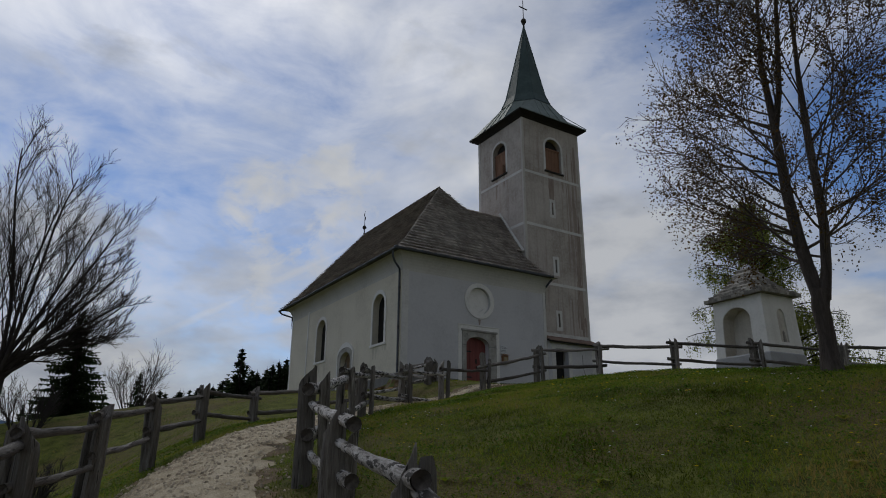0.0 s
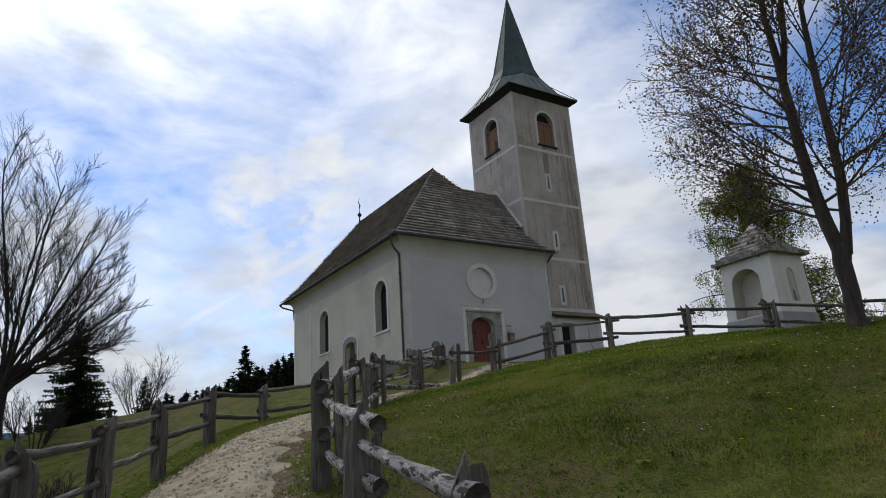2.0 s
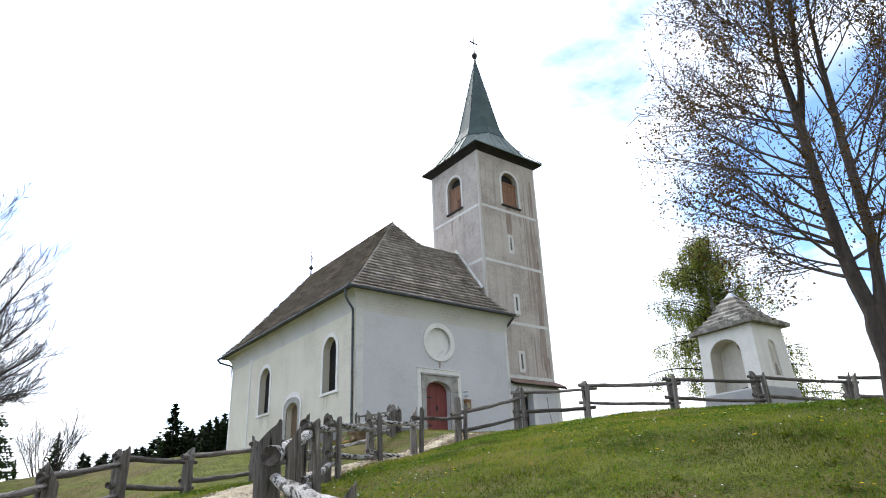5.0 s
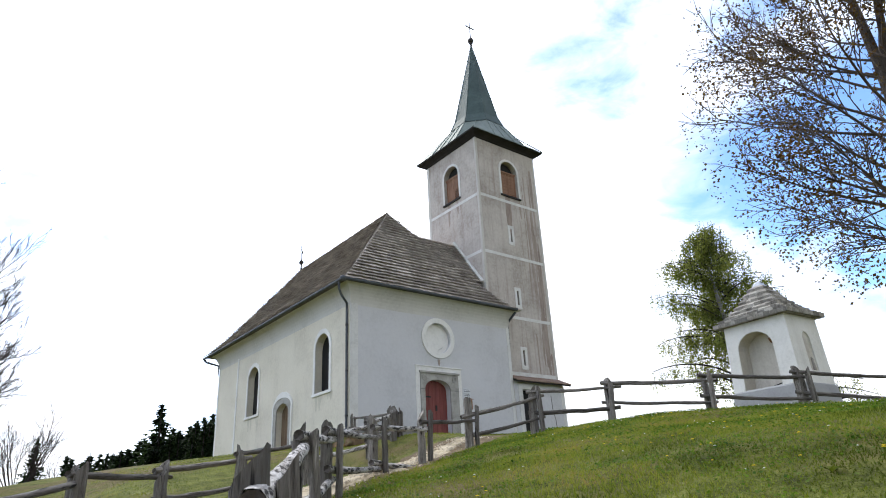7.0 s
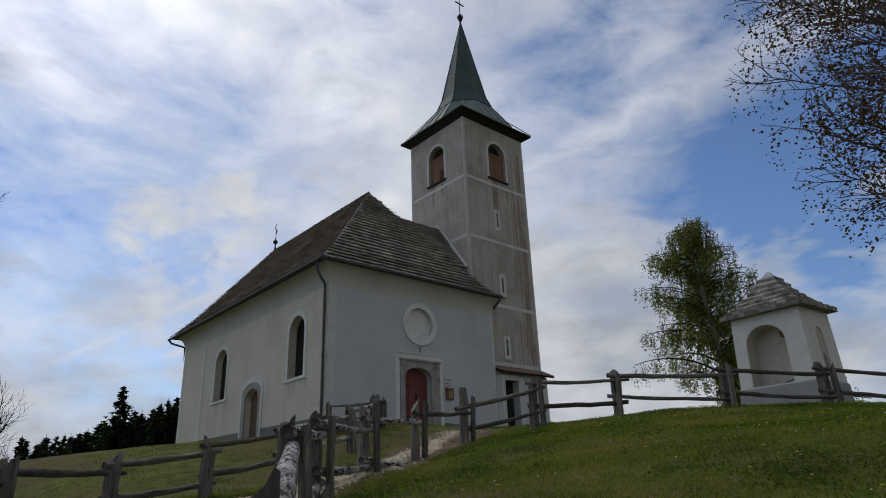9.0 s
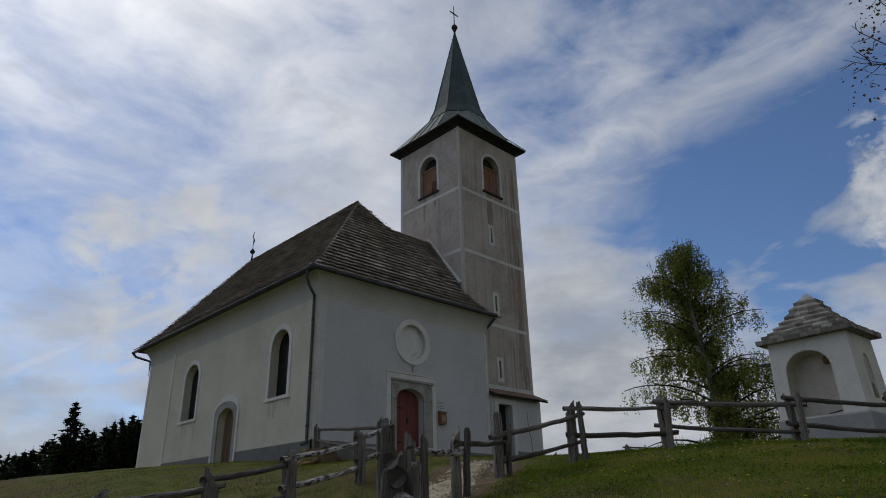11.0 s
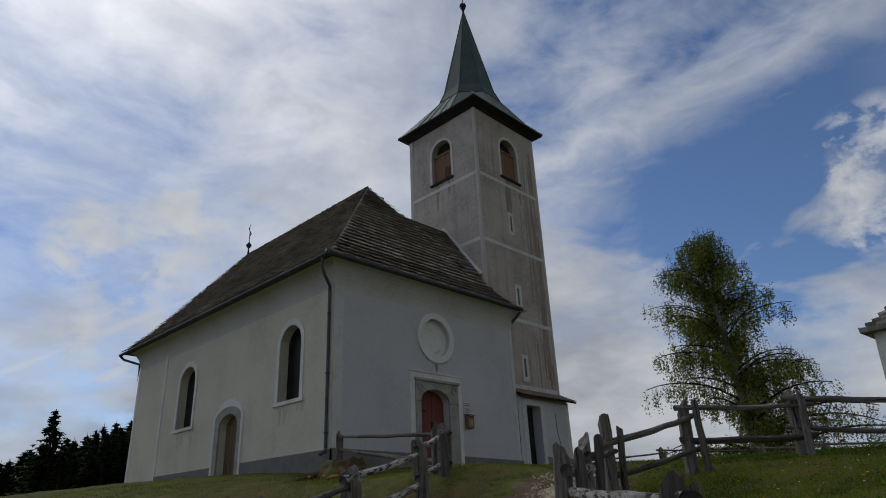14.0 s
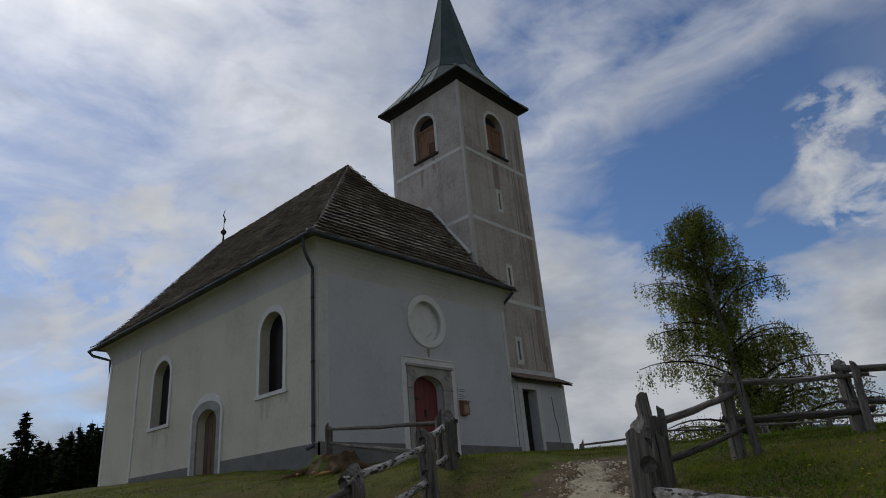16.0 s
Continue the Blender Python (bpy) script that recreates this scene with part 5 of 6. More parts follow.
# ---- wayside shrine ----
def make_shrine():
    cx, cy, hw, ez = 15.36, 8.38, 0.85, 5.20
    zb, turn = 2.4, radians(-5)

    def piece(name, buf, *rest):
        """Sets a part to the shrine's true size and place."""
        done = []
        for x, y, z in buf.v:
            z = 5.15 + (z - 5.12) * (1.08 if z < 5.12 else 0.90)
            wide = 1.0 + 0.045 * max(0.0, 5.15 - z)          # the walls spread towards their foot
            u, v = (x - cx) * 0.755 * wide, (y - cy) * 0.895 * wide
            done.append((14.85 + u * math.cos(turn) - v * math.sin(turn), 8.02 + u * math.sin(turn) + v * math.cos(turn), z))
        buf.v = done
        return part(name, buf, *rest)

    x0, x1, y0, y1 = cx - hw, cx + hw, cy - hw, cy + hw
    shrine = thing("wayside_shrine", (14.85, 8.02, gz(14.85, 8.02)), "white plastered wayside shrine with a pale shingled pyramid roof", "shrine")
    west, south = plane_map("w", x0), plane_map("s", y0)
    n_op = arch(cy - 0.40, cy + 0.55, 3.62, 4.56, 4.90)
    s_op = arch(cx - 0.17, cx + 0.23, 3.95, 4.62, 4.78)
    b = Buf()
    panel(b, west, [(y0, zb), (y1, zb), (y1, ez), (y0, ez)], [n_op], 0.55)
    panel(b, south, [(x0, zb), (x1, zb), (x1, ez), (x0, ez)], [s_op], 0.05)
    b.add([(x1, y0, zb), (x1, y1, zb), (x1, y1, ez), (x1, y0, ez), (x0, y1, zb), (x0, y1, ez)], [(0, 1, 2, 3), (1, 4, 5, 2)])
    wall = piece("wall", b, LIME_SHRINE, shrine, "white lime-plastered wall")
    b = Buf()
    slab(b, west, n_op, -0.56, -0.54)
    niche = piece("niche", b, NICHE, shrine, "deep arched niche with stained plaster")
    b = Buf()
    band(b, west, arch(cy - 0.396, cy + 0.546, 3.624, 4.556, 4.896), arch(cy - 0.39, cy + 0.54, 3.63, 4.55, 4.89), -0.54, -0.02)
    piece("niche_lining", b, NICHE, niche)
    piece("niche_shelf", Buf().box(x0 + 0.03, x0 + 0.54, cy - 0.39, cy + 0.54, 3.625, 3.66), FIGURE, niche, "grey stone shelf")
    piece("rod", Buf().tube([(x0 + 0.25, cy - 0.42, 3.78), (x0 + 0.3, cy + 0.0, 3.72)], [0.012, 0.012], 5), IRON, niche, "thin iron rod")
    piece("bracket", Buf().lathe((x0 + 0.40, cy - 0.22, 4.62), [(0.0, 0), (0.07, 0.03), (0.10, 0.1), (0.05, 0.16), (0, 0.17)], 8), BOXWOOD, niche, "small brown wooden bracket")
    b = Buf()
    slab(b, south, s_op, -0.06, -0.04)
    blind = piece("blind_niche", b, NICHE, shrine, "shallow arched blind niche")
    piece("stone_figure", Buf().lathe((cx + 0.06, y0 + 0.03, 3.95), [(0.05, 0), (0.055, 0.06), (0.035, 0.2), (0.04, 0.24), (0.0, 0.3)], 8), FIGURE, blind, "small plain grey stone figure")
    piece("plinth", Buf().ring(x0, x1, y0, y1, [(0.035, zb), (0.03, 3.66), (-0.01, 3.70)]), PLINTH_S, shrine, "grey painted plinth")
    # roof body and its courses
    prof = [(0.18, 5.15), (-0.08, 5.33), (-0.38, 5.66), (-0.70, 6.15)]
    body = Buf().ring(x0, x1, y0, y1, [(0.0, 5.12), (0.16, 5.12), *[(o - 0.02, z) for o, z in prof], (-hw + 0.02, 6.24)])
    roof = piece("roof", body, PALE_SHINGLE, shrine, "concave pyramid roof of pale split shingles")
    rnd = random.Random(8)
    courses = 8
    out = lambda f: np.interp(f, [0, 0.3, 0.62, 1.0], [0.20, -0.08, -0.38, -0.70])
    hgt = lambda f: np.interp(f, [0, 0.3, 0.62, 1.0], [5.13, 5.33, 5.66, 6.15])
    for c in range(courses):
        f0, f1 = c / courses, (c + 1.25) / courses
        o0, z0, o1, z1 = out(f0), hgt(f0), out(min(1, f1)), hgt(min(1, f1))
        for side in range(4):
            rot = Matrix.Translation((cx, cy, 0)) @ Matrix.Rotation(side * math.pi / 2, 4, "Z")
            h0, h1 = hw + o0, hw + o1
            s = -h0
            while s < h0 - 0.01:
                w = min(0.13 + 0.10 * rnd.random(), h0 - s)
                u0, u1 = s / h0, (s + w - 0.006) / h0
                lift = 0.085 + 0.03 * rnd.random()
                vs = [(u0 * h0, -h0, z0 - 0.005), (u1 * h0, -h0, z0 - 0.005), (u0 * h0, -h0 - 0.01, z0 + lift), (u1 * h0, -h0 - 0.01, z0 + lift), (u0 * h1, -h1, z1 + 0.012), (u1 * h1, -h1, z1 + 0.012)]
                piece("shingle", Buf().add([rot @ Vector(v) for v in vs], PIECE_FACES), PALE_SHINGLE, roof)
                s += w
    piece("roof_cap", Buf().ring(cx, cx, cy, cy, [(0.17, 6.10), (0.16, 6.15), (0.03, 6.31), (0.0, 6.32)]), METAL_S, roof, "small grey sheet metal cap")


LIME_SHRINE = surface("shrine_limewash", [(0.60, 0.585, 0.53), (0.72, 0.70, 0.645), (0.77, 0.755, 0.71)], 1.0, 0.92, 0.3, 16,
                      streak=((0.48, 0.46, 0.40), 0.35))
PLINTH_S = surface("shrine_plinth", [(0.27, 0.27, 0.268), (0.33, 0.33, 0.325), (0.38, 0.38, 0.372)], 1.5, 0.92, 0.3, 16)
METAL_S = surface("cap_sheet", [(0.26, 0.28, 0.31), (0.34, 0.36, 0.39), (0.42, 0.44, 0.47)], 3.0, 0.5, 0.1, 8, metal=0.5)
make_shrine()

# ---- trees ----
def grow(buf, tips, rnd, p, d, length, r, depth, spec):
    """A branch of a few bent lengths with children: spec(depth) gives children, spread, shrink, lift and wander."""
    s = spec(depth)
    n = s["steps"]
    pts, radii = [Vector(p)], [r]
    d = Vector(d).normalized()
    for i in range(n):
        d = (d + Vector((rnd.gauss(0, 1), rnd.gauss(0, 1), rnd.gauss(0, 1))) * s["wander"] + Vector((0, 0, s["lift"]))).normalized()
        pts.append(pts[-1] + d * (length / n))
        radii.append(r * (1 - (1 - s["taper"]) * (i + 1) / n))
    buf.tube(pts, radii, s["sides"], caps=False)
    if depth == 0:
        tips.append((pts, d))
        return
    for k in range(s["kids"]):
        f = s["first"] + (1 - s["first"]) * (k + rnd.random()) / s["kids"]
        i = min(n - 1, int(f * n))
        q = pts[i].lerp(pts[i + 1], f * n - i)
        ax = (pts[i + 1] - pts[i]).normalized()
        side = ax.cross(Vector((rnd.gauss(0, 1), rnd.gauss(0, 1), rnd.gauss(0, 1)))).normalized()
        ang = radians(s["spread"]) * rnd.uniform(0.75, 1.25)
        dd = ax * math.cos(ang) + side * math.sin(ang)
        grow(buf, tips, rnd, q, dd, length * s["shrink"] * (1.15 - 0.5 * f) * rnd.uniform(0.8, 1.2), max(s["min_r"], radii[i] * s["thin"]), depth - 1, spec)
    tips.append((pts[-2:], d))


def leaves(buf, rnd, p, count, size, reach, hang=0.0):
    """A tuft of small folded leaves round p."""
    for _ in range(count):
        c = p + Vector((rnd.gauss(0, reach), rnd.gauss(0, reach), rnd.gauss(0, reach) - hang * rnd.random()))
        a = Vector((rnd.gauss(0, 1), rnd.gauss(0, 1), rnd.gauss(0, 0.7) - hang)).normalized()
        b = a.cross(Vector((rnd.gauss(0, 1), rnd.gauss(0, 1), rnd.gauss(0, 1)))).normalized()
        s = size * rnd.uniform(0.6, 1.3)
        buf.add([c, c + a * s * 0.5 + b * s * 0.38, c + a * s, c + a * s * 0.5 - b * s * 0.38], [(0, 1, 2, 3)])


def make_maple():
    rnd = random.Random(21)
    x, y = 7.51, 2.56
    z = gz(x, y)
    tree = thing("maple_tree", (x, y, z), "forked maple just coming into reddish-brown leaf", "tree")
    trunk, twigs, tips = Buf(), Buf(), []
    fork = Vector((7.53, 2.51, 3.26))
    trunk.tube([(x + 0.03, y - 0.02, z - 0.25), (x + 0.02, y - 0.01, z + 0.02), (x + 0.01, y, z + 0.14), (7.52, 2.53, 2.6), (7.51, 2.55, 3.0), fork], [0.21, 0.15, 0.122, 0.108, 0.115, 0.125], 16, caps=False, bumps=0.08)
    stems = [([fork + Vector((0, 0.03, -0.15)), (7.49, 2.62, 3.62), (7.47, 2.66, 4.05), (7.45, 2.70, 4.75), (7.45, 2.71, 5.36), (7.45, 2.72, 6.13), (7.43, 2.75, 7.03), (7.47, 2.68, 8.0), (7.5, 2.6, 9.2)],
              [0.095, 0.092, 0.086, 0.078, 0.07, 0.058, 0.042, 0.026, 0.012]),
             ([(7.46, 2.71, 5.9), (7.50, 2.58, 6.5), (7.53, 2.49, 7.29), (7.59, 2.36, 8.56), (7.62, 2.3, 9.3)], [0.055, 0.045, 0.038, 0.022, 0.01]),
             ([fork + Vector((0, -0.03, -0.15)), (7.57, 2.40, 3.57), (7.60, 2.34, 4.15), (7.60, 2.33, 4.62), (7.60, 2.33, 5.39), (7.60, 2.32, 5.97), (7.61, 2.30, 6.65), (7.63, 2.24, 7.83), (7.66, 2.2, 9.0)],
              [0.08, 0.07, 0.066, 0.063, 0.057, 0.05, 0.038, 0.023, 0.01])]
    spec = lambda k: {2: dict(steps=8, wander=0.05, lift=0.045, taper=0.18, sides=5, kids=12, first=0.22, spread=36, shrink=0.40, thin=0.45, min_r=0.008),
                      1: dict(steps=4, wander=0.10, lift=0.03, taper=0.35, sides=4, kids=5, first=0.2, spread=38, shrink=0.48, thin=0.6, min_r=0.006),
                      0: dict(steps=3, wander=0.14, lift=0.03, taper=0.5, sides=3, kids=0, first=0, spread=0, shrink=0, thin=0, min_r=0.0045)}[k]
    for which, (pts, radii) in enumerate(stems):
        pts = [Vector(p) for p in pts]
        trunk.tube(pts, radii, 12, bumps=0.08)
        count = 26 if which != 1 else 9
        for k in range(count):
            f = (0.13 if which != 1 else 0.1) + 0.85 * (k + rnd.random()) / count
            t = f * (len(pts) - 1)
            i = min(len(pts) - 2, int(t))
            q = pts[i].lerp(pts[i + 1], t - i)
            # each stem bears its limbs on its outer side
            a = {0: 1.75, 1: 3.4, 2: -1.4}[which] + rnd.gauss(0, 1.05)
            rise = (q.z - z) / 7.0
            up = 0.22 + 0.95 * rise
            ln = min(2.25, 2.3 * min(1.0, 0.75 + 0.6 * rise) * (1 - 0.42 * rise ** 2.2)) * rnd.uniform(0.75, 1.1)
            r = (radii[i] + (radii[i + 1] - radii[i]) * (t - i)) * 0.30
            grow(twigs, tips, rnd, q, (math.cos(a), math.sin(a), up), ln, max(0.013, min(r, 0.03)), 2, spec)
    part("trunk", trunk, TRUNK, tree, "grey-brown trunk forking into two stems")
    part("branchwork", twigs, TWIG_M, tree, "fine dark branches")
    crown = Buf()
    for pts, d in tips:
        for p in pts[1:]:
            if rnd.random() < 0.62:
                leaves(crown, rnd, Vector(p), rnd.randrange(3, 6), 0.04, 0.035, 0.5)
    part("crown", crown, MAPLE_LEAF, tree, "thin crown of small bronze and olive young leaves")


def make_bare_tree():
    rnd = random.Random(5)
    x, y = -3.0, 30.0
    z = gz(x, y)
    tree = thing("bare_tree", (x, y, z), "tall leafless tree with fine upswept twigs", "tree")
    b, t, tips = Buf(), Buf(), []
    t.tube([(x, y, z - 0.3), (x, y, z + 1.0), (x + 0.1, y, z + 2.2)], [0.46, 0.36, 0.30], 10, bumps=0.05)
    spec = lambda k: {3: dict(steps=8, wander=0.035, lift=0.02, taper=0.25, sides=6, kids=15, first=0.15, spread=32, shrink=0.36, thin=0.36, min_r=0.022),
                      2: dict(steps=6, wander=0.05, lift=0.07, taper=0.25, sides=4, kids=8, first=0.15, spread=28, shrink=0.42, thin=0.42, min_r=0.011),
                      1: dict(steps=4, wander=0.06, lift=0.09, taper=0.4, sides=3, kids=5, first=0.15, spread=26, shrink=0.55, thin=0.6, min_r=0.0085),
                      0: dict(steps=3, wander=0.07, lift=0.09, taper=0.5, sides=3, kids=0, first=0, spread=0, shrink=0, thin=0, min_r=0.008)}[k]
    # a fan of limbs that fills a dome
    for deg, ln, turn in ((90, 9.8, 0.0), (83, 9.6, 0.5), (76, 8.9, -0.6), (69, 7.8, 0.3), (61, 7.2, -0.3), (53, 6.6, 0.5), (45, 6.1, -0.2), (37, 5.6, 0.3),
                          (29, 5.2, -0.3), (21, 4.9, 0.4), (12, 4.4, 0.0), (102, 8.6, 0.4), (116, 7.6, -0.4), (132, 6.6, 0.2), (150, 5.4, 0.0)):
        c, s = math.cos(radians(deg)), math.sin(radians(deg))
        start = Vector((x + 0.1, y, z + rnd.uniform(1.6, 3.0)))
        grow(b, tips, rnd, start, (c, turn * 0.6, s), ln, 0.105, 3, spec)
    part("trunk", t, TWIG, tree, "dark trunk")
    part("branchwork", b, TWIG, tree, "fine bare upswept twigs")


def make_shrub(x, y, size, seed, n=14):
    rnd = random.Random(seed)
    z = gz(x, y)
    bush = thing("bare_shrub", (x, y, z), "leafless brown shrub on the slope beyond the fence", "shrub", "shrubs on the slope")
    b, tips = Buf(), []
    spec = lambda k: {2: dict(steps=5, wander=0.08, lift=0.06, taper=0.35, sides=4, kids=7, first=0.25, spread=32, shrink=0.5, thin=0.6, min_r=0.01),
                      1: dict(steps=4, wander=0.1, lift=0.06, taper=0.4, sides=3, kids=5, first=0.15, spread=32, shrink=0.5, thin=0.6, min_r=0.008),
                      0: dict(steps=3, wander=0.1, lift=0.06, taper=0.5, sides=3, kids=0, first=0, spread=0, shrink=0, thin=0, min_r=0.006)}[k]
    for k in range(n):
        a = rnd.random() * 6.28
        grow(b, tips, rnd, (x + 0.3 * math.cos(a), y + 0.3 * math.sin(a), z - 0.1), (0.5 * math.cos(a), 0.5 * math.sin(a), 1), size * rnd.uniform(0.6, 1.1), 0.025, 2, spec)
    part("branchwork", b, TWIG, bush)


def make_birch():
    rnd = random.Random(33)
    x, y, top = 32.0, 17.3, 15.5
    z = gz(x, y)
    h = top - z
    tree = thing("birch_tree", (x, y, z), "birch with drooping fresh green foliage behind the brow", "tree")
    b, t, crown = Buf(), Buf(), Buf()
    trunk = [Vector((x - 0.3 * f + 0.12 * math.sin(5 * f), y + 0.85 * f, z + h * f)) for f in np.linspace(0, 0.98, 12)]
    t.tube([(x, y, z - 0.5), *trunk], [0.30, *[0.26 * (1 - f) + 0.02 for f in np.linspace(0, 1, 12)]], 9)
    ends = []
    n = 92
    for k in range(n):
        f = 0.08 + 0.89 * ((k + rnd.random()) / n) ** 1.12
        i = min(10, int(f / 0.98 * 11))
        p = trunk[i].lerp(trunk[i + 1], min(1.0, f / 0.98 * 11 - i))
        a = rnd.random() * 6.28
        reach = float(np.interp(f, [0.08, 0.3, 0.5, 0.7, 0.85, 0.97], [3.4, 3.4, 3.0, 2.6, 2.0, 0.9]))
        # heavier boughs on the open side
        away = math.cos(a - math.atan2(-0.94, 0.34))
        low = max(0.0, 1.0 - f / 0.62)
        reach *= (0.92 + 0.75 * low * away) if away > 0 else (0.95 - 0.14 * away)
        ln = max(0.5, reach * rnd.uniform(0.55, 1.2))
        d = Vector((math.cos(a), math.sin(a), 0.9)).normalized()
        pts, q = [p], Vector(p)
        for s in range(8):
            d = (d + Vector((rnd.gauss(0, 0.1), rnd.gauss(0, 0.1), -0.13))).normalized()
            q = q + d * (ln / 7)
            pts.append(Vector(q))
        b.tube(pts, [0.075 * (1 - f) * (1 - s / 9) + 0.012 for s in range(9)], 4, caps=False)
        ends += [pts[i].lerp(pts[i + 1], f2) for i in range(1, 8) for f2 in (0.0, 0.5)]
    for p in ends:
        if rnd.random() < 0.02 + 0.36 * min(1.0, max(0.0, (p.z - z) / h)) ** 2.2:
            continue
        for _ in range(3):
            c = p + Vector((rnd.gauss(0, 0.22), rnd.gauss(0, 0.22), rnd.gauss(0, 0.18)))
            ln = rnd.uniform(0.25, 1.05)
            q = c + Vector((rnd.gauss(0, 0.14), rnd.gauss(0, 0.14), -ln))
            if q.z < z + 0.4:
                continue
            b.tube([c, c.lerp(q, 0.5), q], [0.008, 0.007, 0.005], 3, caps=False)
            for s in range(int(ln * 12) + 2):
                leaves(crown, rnd, c.lerp(q, rnd.random()), 3, 0.097, 0.08, 0.35)
    part("trunk", t, TWIG_B, tree, "pale grey birch trunk")
    part("branchwork", b, TWIG, tree, "dark hanging twigs")
    part("crown", crown, BIRCH_LEAF, tree, "drooping curtains of fresh green leaves")


def spruce_mesh(h, w, seed, power=0.95, boughs=420, spray=1.0):
    """A spruce at the origin: drooping boughs of needle sprays, ragged in outline."""
    rnd = random.Random(seed)
    b, crown = Buf(), Buf()
    b.tube([(0, 0, -0.6), (0, 0, h * 0.5), (0, 0, h)], [0.022 * h, 0.012 * h, 0.01], 6)
    for k in range(boughs):
        f = 0.03 + 0.965 * ((k + rnd.random()) / boughs) ** 0.9
        z = f * h
        a = rnd.random() * 6.28
        ln = (w * (1 - f) ** power + 0.03) * rnd.uniform(0.5, 1.15)
        steps = max(2, int(ln / (0.26 * spray)))
        side = Vector((-math.sin(a), math.cos(a), 0))
        out = Vector((math.cos(a), math.sin(a), -0.2))
        for s in range(steps):
            t = (s + 0.6 + 0.4 * rnd.random()) / steps
            p = Vector((math.cos(a) * ln * t, math.sin(a) * ln * t, z - 0.5 * ln * t * (1 - 0.62 * t)))
            sz = (0.12 + 0.36 * (1 - f) + 0.10 * (1 - t) * (1 - f)) * spray * rnd.uniform(0.7, 1.3)
            for sg in (-1, 1):
                crown.add([p, p + out * (sz * 0.7), p + side * (sg * sz * 0.8) + out * (sz * 0.5) - Vector((0, 0, 0.35 * sz))], [(0, 1, 2)])
            crown.add([p - out * 0.1, p + out * (sz * 0.55), p - Vector((0, 0, sz * rnd.uniform(0.7, 1.4)))], [(0, 1, 2)])
    crown.add([(0.04, 0, h * 0.93), (-0.04, 0.02, h * 0.93), (0, 0, h * 1.02)], [(0, 1, 2)])
    tm, cm = b.mesh("trunk"), crown.mesh("foliage")
    tm.materials.append(TWIG)
    cm.materials.append(NEEDLE)
    return tm, cm


def make_spruces():
    kinds = [spruce_mesh(10.0, 2.3, 3), spruce_mesh(10.0, 1.8, 7), spruce_mesh(10.0, 2.9, 12), spruce_mesh(10.0, 3.3, 19, 0.8, 1000, 0.55)]

    def spruce(x, y, top, kind, seed, z0=None, wide=1.0):
        z = gz(x, y) if z0 is None else z0
        h = top - z
        tree = thing("spruce_tree", (x, y, z), "dark green spruce on the far slope", "tree", "spruces on the far slope")
        tree.matrix_basis = Matrix.Translation((x, y, z)) @ Matrix.Rotation(seed * 1.7, 4, "Z") @ Matrix.Diagonal((wide * h / 10, wide * h / 10, h / 10, 1))
        for me, name in zip(kinds[kind], ("trunk", "foliage")):
            ob = new(name, me)
            ob.parent = tree

    spruce(-0.15, 31.0, 7.3, 3, 1, -1.5, 1.0)        # the near dark one beyond the path's fence
    spruce(5.1, 50.5, 6.9, 0, 2, None, 1.3)
    spruce(16.8, 67.0, 12.0, 0, 3, None, 1.55)
    rnd = random.Random(17)
    # the wood behind the church
    for k in range(190):
        t = (k + rnd.random()) / 190
        far = rnd.uniform(60, 96)
        az = 0.135 + 0.30 * t
        x, y = 1.0 + far * math.sin(az), 3.0 + far * math.cos(az)
        elev = 0.060 + 0.085 * min(1.0, max(0, (t - 0.15) / 0.7)) + rnd.uniform(-0.032, 0.022)
        spruce(x, y, 2.2 + far * elev, rnd.randrange(3), k + 5, None, rnd.uniform(1.25, 1.8))
    for k in range(16):
        az = -0.25 + 0.36 * (k + rnd.random()) / 16
        far = rnd.uniform(48, 75)
        spruce(0.0 + far * math.sin(az), 2.0 + far * math.cos(az), 1.2 + far * rnd.uniform(0.05, 0.085), rnd.randrange(3), k + 90)


TWIG_B = surface("birch_trunk_bark", [(0.14, 0.125, 0.11), (0.24, 0.225, 0.20), (0.36, 0.345, 0.32)], 2.0, 0.9, 0.3, 8)
TWIG_M = surface("maple_twig", [(0.06, 0.045, 0.038), (0.10, 0.078, 0.066), (0.14, 0.11, 0.095)], 2.0, 0.9, 0.3, 8)
make_maple()
make_bare_tree()
make_birch()
make_spruces()
for i, (sx, sy, ss) in enumerate(((2.6, 33.0, 2.9), (-1.6, 24.0, 1.6), (-3.4, 18.0, 1.3), (6.4, 46.0, 2.2), (-2.9, 8.6, 0.9), (-2.2, 10.8, 1.0), (-3.6, 12.6, 1.3), (-1.6, 13.4, 1.0))):
    make_shrub(sx, sy, ss, 60 + i)


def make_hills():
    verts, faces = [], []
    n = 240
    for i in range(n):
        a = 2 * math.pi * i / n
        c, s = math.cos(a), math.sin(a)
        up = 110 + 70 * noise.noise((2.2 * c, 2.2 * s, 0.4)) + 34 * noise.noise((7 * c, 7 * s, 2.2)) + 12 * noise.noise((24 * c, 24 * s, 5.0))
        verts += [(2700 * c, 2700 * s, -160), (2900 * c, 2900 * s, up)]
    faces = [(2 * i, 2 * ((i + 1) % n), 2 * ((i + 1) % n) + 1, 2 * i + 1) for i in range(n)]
    single("far_mountains_backdrop", Buf().add(verts, faces, True), HILLS, "distant mountain ridge along the horizon, haze painted in its blue", "mountains", kind="structure")


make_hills()

